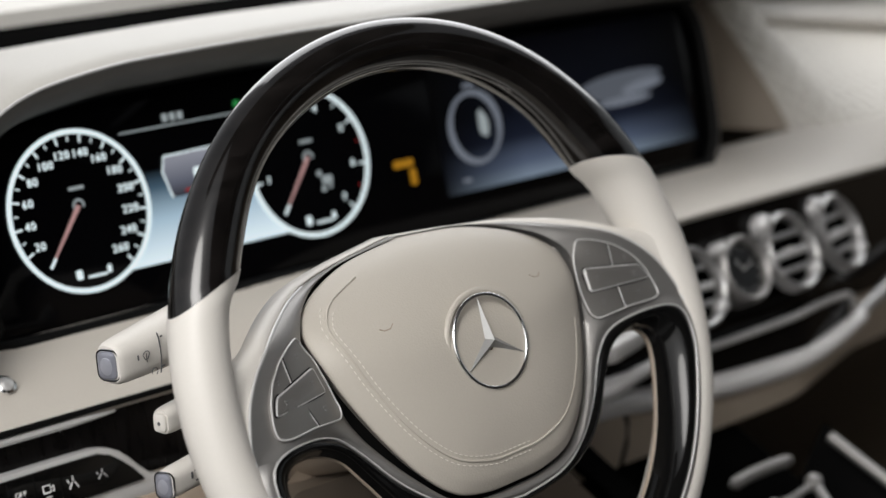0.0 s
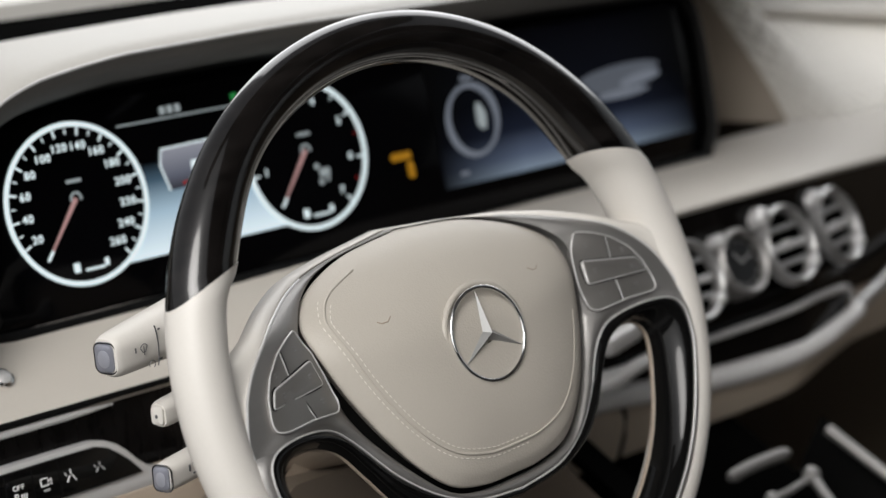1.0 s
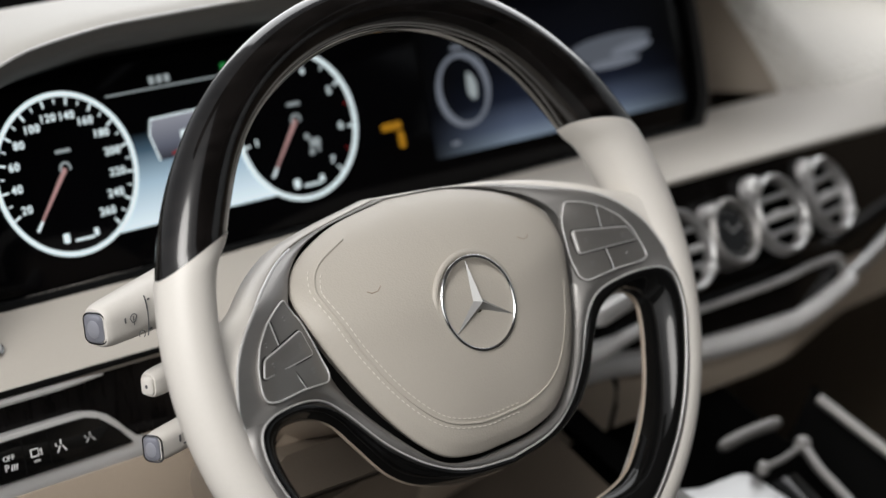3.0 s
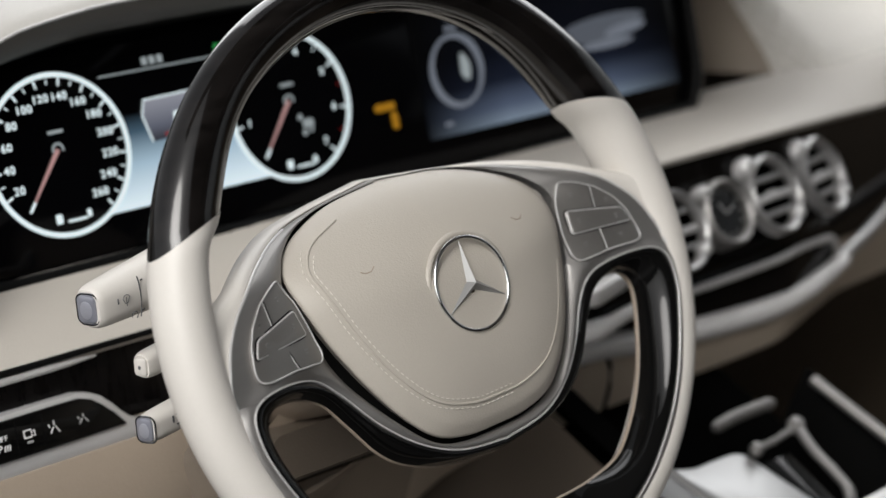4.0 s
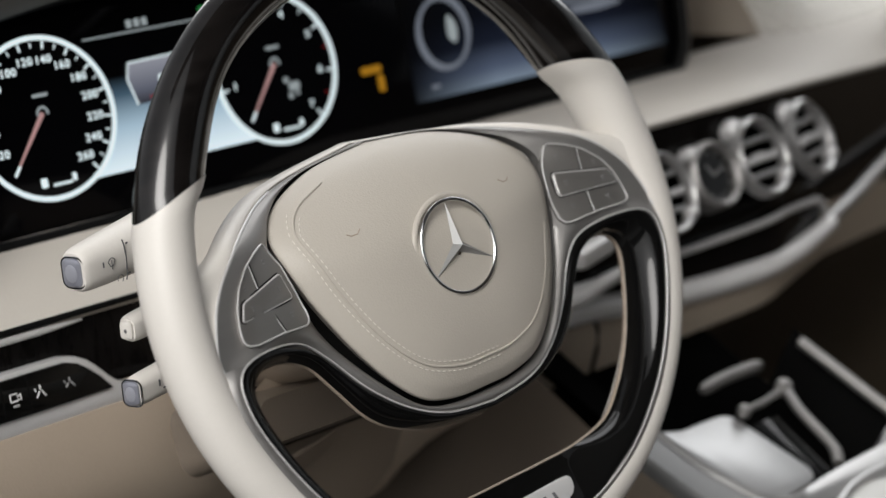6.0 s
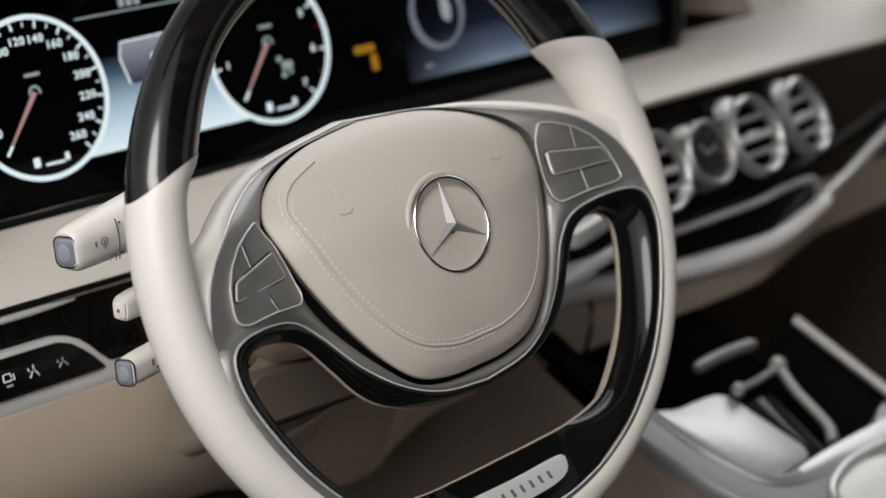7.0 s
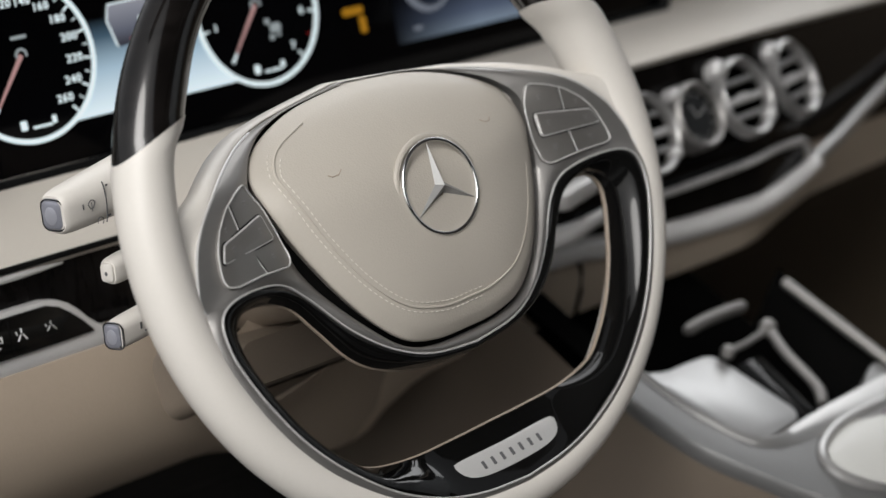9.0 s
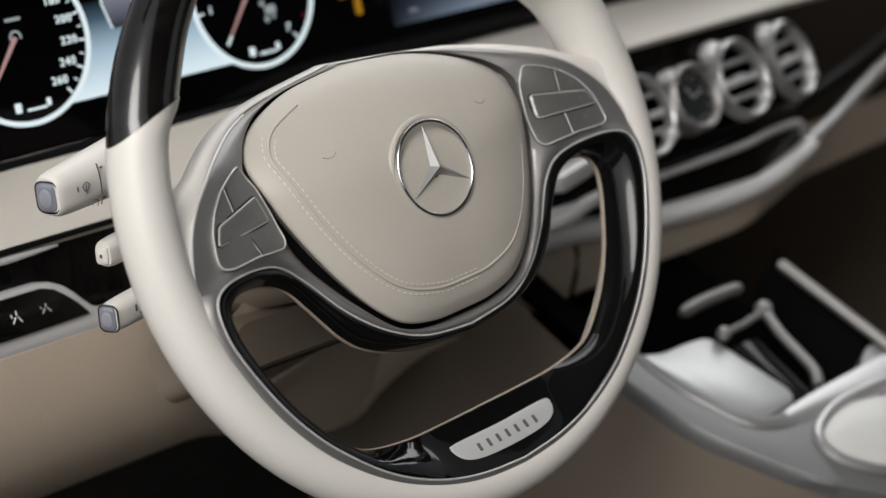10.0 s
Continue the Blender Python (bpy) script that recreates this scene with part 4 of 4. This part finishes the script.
o = curve([(-0.27, 0.0145, 0), (-0.10, 0.0145, 0), (0.050, 0.0155, 0), (0.073, 0.0135, 0), (0.086, 0.0035, 0), (0.094, -0.005, 0), (0.080, -0.0080, 0), (-0.10, -0.0085, 0), (-0.27, -0.0085, 0)], 90, closed=True)
inlay = part("black_inlay", plate(o, 0.004, 0.0008, lift=lambda x, y: 0.0022), PIANO, sw, "gloss black switch row")
for x in (-0.043, -0.024, -0.005, 0.0135, 0.0315, 0.0490):
    bar("key_gap", 0.0007, 0.022, pose(x - 0.0095, 0.003, 0.0024), GAP, inlay)
for k, x in enumerate((0.0125, 0.0300, 0.0470, 0.0660)):
    if k == 0:
        words("OFF", 0.0042, pose(x, 0.0055, 0.0024), PRINT, inlay, "symbol_word")
        words("P", 0.0058, pose(x - 0.0025, 0.0, 0.0024), PRINT, inlay, "symbol_word")
        for sx in (0.0008, 0.0024, 0.0040):
            bar("symbol_bar", 0.0009, 0.0036, pose(x + sx, -0.0004, 0.0024, 0, 0, -12), PRINT, inlay)
    elif k == 1:
        part("camera_symbol", tube([Vector((x + 0.72 * p[0], 0.0035 + 0.72 * p[1], 0.0024)) for p in ((-0.0045, -0.002), (-0.0045, 0.004), (0.002, 0.004), (0.002, 0.001), (0.005, 0.003), (0.005, -0.002), (0.002, -0.0005), (0.002, -0.002), (-0.0045, -0.002))], 0.0005, 5), PRINT, inlay)
        bar("symbol_bar", 0.0042, 0.0014, pose(x, -0.0008, 0.0024), INKG, inlay)
    else:
        for a, b in (((-0.004, -0.004), (-0.001, 0.001)), ((0.004, -0.004), (0.001, 0.001)), ((0.0, 0.002), (0.0, 0.006)), ((-0.004, 0.001), (-0.005, 0.004))):
            part("symbol_stroke", tube([Vector((x + 0.75 * p[0] + (0.001 if k == 3 else 0), 0.003 + p[1] * (0.55 if k == 3 else 0.72), 0.0024)) for p in (a, b)], 0.00045, 5), INKG if k == 3 else PRINT, inlay)
knob = thing("round_button", pose(-0.168, 0.218, 0.6165, 40), "small round chrome push button in the dashboard", "button")
part("ring", lathe([(0.0062, 0), (0.0065, 0.002), (0.0050, 0.003), (0.0045, 0.001)], 32), CHROME, knob)
part("cap", lathe([(0.0048, 0), (0.0048, 0.003), (0.003, 0.0042), (0.0003, 0.0046)], 32), SATIN_L, knob)


# stalks on the column
CAPL = mat("light_cap", (0.42, 0.43, 0.49), 0.35, metal=0.4, vary=0.05)


def stalk(m, length, h0, h1, label, cap=(0.0120, 0.0165), face=None):
    """A column stalk that runs along +x from its capped tip at the origin."""
    s = thing("column_stalk", m, label, "column stalk", "stalks on the steering column")
    rows = []
    for t in (0.0, 0.015, 0.04, 0.08, 0.15, 0.25, 0.4, 0.6, 0.8, 1.0):
        k = (1 - (1 - min(t / 0.08, 1)) ** 2) ** 0.5 * 0.12 + 0.88
        h = (h0 + (h1 - h0) * t ** 0.8) * k
        w = h * (0.78 + 0.14 * min(t / 0.4, 1))
        rows.append([Vector((t * length, p.x, p.y)) for p in rrect(w, h, min(w, h) * (0.41 + 0.06 * min(t / 0.4, 1)), 7)])
    part("lever", loft(rows, around=True, caps=True), RIM, s, "cream stalk")
    cp = part("end_button", plate(rrect(*cap, cap[0] * 0.33, 6), 0.006, 0.0022), face or CAPG, s, "cream end face" if face else "blue-grey end button")
    cp.matrix_local = pose(-0.0028, -0.0008, 0.0, 90, 0, -76)
    dish = 0.12 if face else 0.32
    part("dish", plate([Vector((cap[0] * dish * math.cos(a), cap[1] * dish * math.sin(a), 0)) for a in (2 * math.pi * i / 20 for i in range(20))], 0.001, 0.0007), INK if face else CAPL, cp).matrix_local = pose(0, 0, 0.0004)
    if face:
        return s
    part("button_ring", tube(rrect(cap[0] + 0.0012, cap[1] + 0.0012, cap[0] * 0.36, 6), 0.0006, 6, closed=True), CHROME, s).matrix_local = pose(-0.0010, -0.0006, 0, 90, 0, -76)
    return s


up = stalk(pose(-0.1755, 0.092, 0.6605, 0, -4, 12), 0.075, 0.0235, 0.0335, "cream wiper and indicator stalk with blue-grey end button")
for x, z, w, h in ((0.0105, 0.0022, 0.0009, 0.0030), (0.0285, -0.0085, 0.0022, 0.0012), (0.0290, 0.0085, 0.0016, 0.0010)):
    bar("print", w, h, pose(x, -0.0122 - 0.014 * x, z, 90), INK, up)


def on_stalk(x, z):
    return Vector((x, -0.0121 - 0.014 * x, z))


part("wiper_print", tube([on_stalk(0.0165 + 0.0030 * math.cos(a), 0.0005 + 0.0036 * math.sin(a)) for a in (radians(30 + 120 * i / 10) for i in range(11))] + [on_stalk(0.0155, -0.0005), on_stalk(0.0175, -0.0005), on_stalk(0.0190, 0.0023)], 0.00028, 5), INK, up)
part("wiper_blade_print", tube([on_stalk(0.0165, -0.0022), on_stalk(0.0165, 0.0028)], 0.00025, 5), INK, up)
part("rear_wiper_print", tube([on_stalk(0.0215 + 0.0022 * math.cos(a), -0.0095 + 0.0022 * math.sin(a)) for a in (radians(200 - 260 * i / 10) for i in range(11))], 0.00028, 5), INK, up)
part("collar_line", tube([Vector((0.025 + 0.0022 * math.cos(a), -0.0126, 0.012 * math.sin(a))) for a in (radians(-75 + 150 * i / 16) for i in range(17))], 0.0004, 5), INK, up)
mid = stalk(pose(-0.1425, 0.095, 0.6185, 0, -3, 12), 0.10, 0.0155, 0.0180, "short cream column stalk with a dark dot on its end", cap=(0.0085, 0.0115), face=RIM)
low = stalk(pose(-0.147, 0.088, 0.5845, 0, -3, 12), 0.11, 0.0170, 0.0200, "cream cruise control stalk with blue-grey end button", cap=(0.0105, 0.0145))
for x, z, w, h in ((0.014, 0.002, 0.0012, 0.004), (0.018, 0.004, 0.003, 0.001), (0.018, -0.002, 0.003, 0.001), (0.022, 0.0, 0.001, 0.005)):
    bar("print", w, h, pose(x, -0.0075 - 0.02 * x, z, 90), INK, low)
gear = thing("gear_stalk", pose(0.09, 0.085, 0.676, 0, 7, 0), "light cream gear selector stalk", "column stalk")
part("lever", loft([[Vector((t * 0.095, p.x, p.y)) for p in rrect(0.016 * (1 - 0.15 * t), 0.013 * (1 - 0.2 * t), 0.005, 4)] for t in (0, 0.3, 0.6, 0.9, 1.0)], around=True, caps=True), RIM, gear)
part("tip", plate(rrect(0.010, 0.008, 0.002, 4), 0.004, 0.001), RIM, gear).matrix_local = pose(0.0965, 0, 0, 90, 0, 90)

# column shroud behind the wheel
col = thing("steering_column", pose(0, 0, 0.65, 68.5), "cream steering column shroud", "steering column")
rows = []
for w, hw, hh, cy in ((-0.012, 0.060, 0.032, -0.008), (-0.030, 0.064, 0.034, -0.008), (-0.060, 0.062, 0.036, -0.010), (-0.10, 0.060, 0.038, -0.016), (-0.17, 0.050, 0.036, -0.020), (-0.26, 0.050, 0.036, -0.022)):
    rows.append([Vector((p.x, p.y + cy, w)) for p in rrect(2 * hw, 2 * hh, 0.034, 7)])
part("shroud", loft(rows, around=True, caps=True), KNEE, col, "beige column shroud")
# collar tone is half the knee's: the shade under the wheel is painted in
BOOT = mat("shaded_collar_vinyl", (0.18, 0.147, 0.115), 0.6, grain=0.3, size=450, vary=0.05)
part("boot", loft([[Vector((p.x, p.y - 0.069 - 0.002 * t, -0.10 - 0.07 * t)) for p in rrect(0.152 + 0.03 * t, 0.026 + 0.018 * t, 0.012, 6)] for t in (0, 0.15, 0.3, 0.6, 1.0)], around=True, caps=True), BOOT, col, "soft beige collar round the column, darkened for shade")
# black line paints the shade in the collar's crease
part("boot_crease", tube([Vector((p.x, p.y - 0.0702, -0.143)) for p in rrect(0.1710, 0.0375, 0.012, 6)], 0.0012, 6, closed=True), GAP, col)

# folded gaiter under the column: folds that fan out from one gathered corner
inv = col.matrix_world.inverted()
tip = Vector((0.022, 0.100, 0.517))
FOLD = [(-0.035, 0.118, 0.585), (-0.036, 0.118, 0.569), (-0.041, 0.100, 0.566), (-0.054, 0.108, 0.548), (-0.056, 0.111, 0.542), (-0.050, 0.104, 0.527), (-0.023, 0.124, 0.503), (-0.028, 0.105, 0.500), (0.010, 0.150, 0.462), (0.03, 0.190, 0.47)]
rim_pts = steps(FOLD, 4)
rows = []
for t in (0.02, 0.15, 0.3, 0.45, 0.6, 0.75, 0.9, 1.0):
    rows.append([inv @ (tip.lerp(p, t) + Vector((0, -0.006 * math.sin(math.pi * t) * (1 - i / len(rim_pts)), 0))) for i, p in enumerate(rim_pts)])
bm = loft(rows)
part("gaiter", bm, KNEE, col, "folded beige gaiter")


# ---- centre console ----
TILT = math.degrees(math.atan(0.45))
CON = pose(0.325, -0.034, 0.43, TILT)   # local x across, y up the slope
KY = math.sqrt(1 + 0.45 ** 2)


def con(x, y, dz=0.0):
    """A point of the sloped console face from plan x, y."""
    return Vector((x - 0.325, (y + 0.034) * KY, dz))


CONSOLE = mat("dark_satin_silver", (0.23, 0.23, 0.23), 0.45, metal=0.7, grain=0.06, size=900, vary=0.05)
GLOSSM = mat("glossy_silver", (0.50, 0.50, 0.50), 0.38, metal=0.75, vary=0.05)
console = thing("centre_console", CON, "centre console with satin silver frame and open storage tray", "centre console")
side = [Vector((x, y, 0)) for x, y in ((0.200, 0.045), (0.204, 0.022), (0.208, -0.002), (0.217, -0.035), (0.236, -0.066), (0.259, -0.097), (0.294, -0.126), (0.33, -0.16), (0.36, -0.30))]
sl = curve(side, 50)
inn = curve([(0.230, 0.050, 0), (0.232, 0.032, 0), (0.236, 0.003, 0), (0.2425, -0.016, 0), (0.249, -0.032, 0), (0.259, -0.0415, 0), (0.276, -0.0460, 0), (0.296, -0.0450, 0), (0.330, -0.0432, 0), (0.38, -0.042, 0), (0.430, -0.041, 0)], 50)
rows = []
for t, z in ((0, -0.012), (0.0, -0.003), (0.06, 0.0), (0.5, 0.001), (0.82, 0.0), (0.86, 0.0025), (0.94, 0.0035), (1.0, 0.001), (1.0, -0.012)):
    rows.append([con(*(a.lerp(b, t)).to_2d(), z) for a, b in zip(sl, inn)])
part("frame", loft(rows[:5]), CONSOLE, console, "satin silver console frame")
part("frame_bead", loft(rows[4:]), RINGM, console, "bright bead along the frame")
fl = [Vector((0.203, 0.22, 0)), Vector((0.203, 0.12, 0))] + sl
# flank leather is the knee tone darkened, its low light put into the colour
part("flank", loft([[con(p.x, p.y, -0.012) for p in fl], [con(p.x - 0.004, p.y, -0.05) for p in fl], [con(p.x - 0.006, p.y, -0.16) for p in fl], [con(p.x - 0.006, p.y, -0.36) for p in fl]]), mat("shaded_flank_leather", (0.15, 0.122, 0.096), 0.55, grain=0.3, size=450, vary=0.04), console, "beige console flank with shade in its colour")
part("right_rail", tube([con(0.418 - 0.06 * (y + 0.04), y, 0.002) for y in span(-0.042, 0.054, 10)], 0.0044, 10), SATIN, console, "bright silver rail")
part("right_flank", loft([[con(0.424, y, 0.0) for y in span(-0.05, 0.068, 8)], [con(0.427, y, -0.08) for y in span(-0.05, 0.068, 8)], [con(0.43, y, -0.3) for y in span(-0.05, 0.058, 8)]]), BLACK, console, "dark console flank")
# deep tray
floor_o = [con(x, y, -0.060) for x, y in ((0.225, 0.21), (0.225, -0.05), (0.43, -0.05), (0.43, 0.21))]
bm = bmesh.new()
vs = [bm.verts.new(p) for p in floor_o]
bm.faces.new(vs)
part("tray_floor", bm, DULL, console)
part("tray_wall", loft([[p + Vector((0, 0, -0.010 - con(0, 0).z)) for p in rows[-1]], [Vector((p.x, p.y, -0.062)) for p in rows[-1]]]), PIANO, console, "gloss black tray wall")
lid = part("tray_lid", plate(rounded([tuple(con(x, y).to_2d()) for x, y in ((0.243, 0.040), (0.262, 0.034), (0.280, 0.034), (0.302, 0.033), (0.310, 0.028), (0.314, 0.010), (0.323, -0.029), (0.318, -0.037), (0.278, -0.040), (0.266, -0.030), (0.259, -0.015), (0.249, 0.010))], 0.006), 0.006, 0.0015, lift=lambda x, y: -0.010), GLOSSM, console, "glossy silver lid")
part("holder_arm", tube(curve([con(0.368, 0.031, -0.006), con(0.359, 0.010, -0.006), con(0.355, -0.012, -0.006), con(0.351, -0.027, -0.006), con(0.344, -0.036, -0.008)], 20), [0.0050] + [0.0038] * 15 + [0.0042] * 4, 10), SATIN, console, "silver holder arm")
part("holder_knob", lathe([(0.0005, -0.006), (0.005, -0.005), (0.0068, 0.0), (0.005, 0.0045), (0.0005, 0.006)], 20, m=Matrix.Translation(con(0.3675, 0.031, -0.006))), SATIN, console)
part("holder_link", tube([con(0.317, 0.026, -0.006), con(0.338, 0.0265, -0.006), con(0.366, 0.030, -0.006)], 0.0026, 8), SATIN, console)
part("holder_knob", lathe([(0.0005, -0.005), (0.0042, -0.004), (0.0055, 0.0), (0.004, 0.004), (0.0005, 0.005)], 18, m=Matrix.Translation(con(0.3165, 0.026, -0.006))), SATIN, console)
part("tray_handle", tube(curve([con(0.303, 0.053, -0.006), con(0.325, 0.0545, -0.005), (con(0.350, 0.0545, -0.005)), con(0.370, 0.054, -0.006)], 16), [0.0030] + [0.0048] * 14 + [0.0030], 10), SATIN, console, "silver tray handle")
part("holder_well", plate([con(x, y) for x, y in ((0.322, 0.020), (0.352, 0.020), (0.344, -0.034), (0.326, -0.034))], 0.02, 0.001, lift=lambda x, y: -0.016), PIANO, console, "black cup holder well")
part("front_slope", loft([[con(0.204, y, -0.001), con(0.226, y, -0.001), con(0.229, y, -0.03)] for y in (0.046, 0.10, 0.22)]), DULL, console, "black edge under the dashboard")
# flat black sheet paints the deep shade below the dashboard
part("bulkhead", loft([[CON.inverted() @ Vector((x, y, z)) for x in (0.20, 0.30, 0.45)] for y, z in ((0.24, 0.30), (0.24, 0.46), (0.26, 0.56))]), DULL, console, "black sheet for the shade under the dashboard")
# rear part of the console top with the controller
rear = [(0.262, -0.095), (0.280, -0.066), (0.300, -0.0520), (0.36, -0.0490), (0.430, -0.047), (0.430, -0.30), (0.36, -0.30), (0.33, -0.16), (0.292, -0.126)]
part("rear_deck", plate(curve([con(x, y) for x, y in rear], 80, closed=True), 0.02, 0.002, lift=lambda x, y: -0.0006), CONSOLE, console, "satin silver deck")
ctl = thing("controller_pad", CON, "pale controller pad with bright surround on the console", "controller")
o = curve([con(x, y) for x, y in ((0.291, -0.071), (0.306, -0.064), (0.328, -0.0592), (0.354, -0.0585), (0.386, -0.060), (0.415, -0.066), (0.42, -0.11), (0.36, -0.125), (0.311, -0.114), (0.290, -0.097), (0.2845, -0.082))], 70, closed=True)
part("surround", tube([Vector((p.x, p.y, 0.002)) for p in o], 0.0038, 8, closed=True), RINGM, ctl, "bright surround")
part("pad", plate(inset(o, 0.003), 0.004, 0.001, lift=lambda x, y: 0.002), mat("pale_pad", (0.50, 0.50, 0.48), 0.35, vary=0.04, coat=0.3), ctl, "pale pad")
bar("pad_mark", 0.010, 0.004, Matrix.Translation(con(0.372, -0.066, 0.0026)), mat("mauve_print", (0.20, 0.12, 0.18), 0.5), ctl)

# ---- closing the car: floor, roof, door, seats' space ----
def sheet(name, pts, material, label, t=0.03, kind="structure", category="car body"):
    """A panel with thickness between four corners."""
    a, b, c, d = (Vector(p) for p in pts)
    n = (b - a).cross(d - a).normalized() * t
    bm = bmesh.new()
    lo, hi = [bm.verts.new(p) for p in (a, b, c, d)], [bm.verts.new(p + n) for p in (a, b, c, d)]
    bm.faces.new(lo[::-1])
    bm.faces.new(hi)
    for i in range(4):
        bm.faces.new((lo[i], lo[(i + 1) % 4], hi[(i + 1) % 4], hi[i]))
    return tagged(part(name, bm, material, smooth=False), label, category, kind=kind)


PANE = mat("window_glass", (0.9, 0.92, 0.92), 0.02, vary=0.01)
PANE.node_tree.nodes["Principled BSDF"].inputs["Transmission Weight"].default_value = 1.0
sheet("floor", [(-0.45, -1.2, 0), (1.15, -1.2, 0), (1.15, 1.0, 0), (-0.45, 1.0, 0)], CARPET, "dark carpeted car floor")
sheet("wall_front", [(-0.6, 0.88, 0), (1.2, 0.88, 0), (1.2, 0.92, 0.79), (-0.6, 0.92, 0.79)], CARPET, "dark bulkhead of the footwell")
sheet("wall_right", [(1.15, -1.4, 0), (1.15, 0.9, 0), (1.15, 0.9, 0.72), (1.15, -1.4, 0.72)], mat("brown_lining", (0.13, 0.10, 0.07), 0.7, grain=0.3, size=400, vary=0.1), "dark brown door lining on the passenger's side")
sheet("window_1", [(1.15, -1.4, 0.72), (1.15, 0.45, 0.72), (1.05, -0.1, 1.22), (1.05, -1.4, 1.22)], PANE, "clear side window of the passenger door", t=0.006, category="window").visible_shadow = False
sheet("wall_rear", [(-0.40, -1.4, 0), (1.15, -1.4, 0), (1.10, -1.5, 1.22), (-0.40, -1.5, 1.22)], CARPET, "dark rear of the cabin")
sheet("wall_left", [(-0.45, 0.9, 0), (-0.45, 0.12, 0), (-0.45, 0.12, 0.70), (-0.45, 0.9, 0.70)], BLACK, "dark footwell side panel")
sheet("ceiling", [(-0.22, -1.5, 1.26), (0.45, -1.5, 1.24), (0.45, 0.04, 1.26), (-0.22, 0.04, 1.28)], HEAD, "headliner above the seats")
sheet("ceiling_front", [(-0.40, 0.04, 1.26), (0.45, 0.04, 1.26), (0.45, 0.14, 1.25), (-0.40, 0.14, 1.25)], HEAD, "headliner edge above the windscreen")
sheet("ceiling_right", [(0.45, -1.5, 1.22), (1.10, -1.5, 1.22), (1.10, -0.30, 1.20), (0.45, -0.30, 1.20)], HEAD, "headliner on the passenger's side")
# unseen walls added round the car; their heights set the sky light and reflections
BLOCKER = mat("unseen_wall_dark", (0.07, 0.07, 0.07), 0.8, vary=0.15, patch=1, size=30)
for nm, x0, y0, x1, y1 in (("wall_unseen_left", -3, 6, -3, -6), ("wall_unseen_right", 6, -6, 6, 6), ("wall_unseen_rear", -3, -6, 6, -6), ("wall_unseen_front", 6, 6, -3, 6)):
    top = {"wall_unseen_left": 0.7, "wall_unseen_right": 0.9, "wall_unseen_front": 1.0}.get(nm, 4.6)
    sheet(nm, [(x0, y0, -0.35), (x1, y1, -0.35), (x1, y1, top), (x0, y0, top)], BLOCKER, "unseen dark wall added to hold back sky light", t=0.1, category="wall")
sheet("ground", [(-40, -40, -0.35), (40, -40, -0.35), (40, 40, -0.35), (-40, 40, -0.35)], mat("grey_floor", (0.12, 0.12, 0.12), 0.7, vary=0.1, patch=2, size=60), "grey floor outside the car", category="ground")
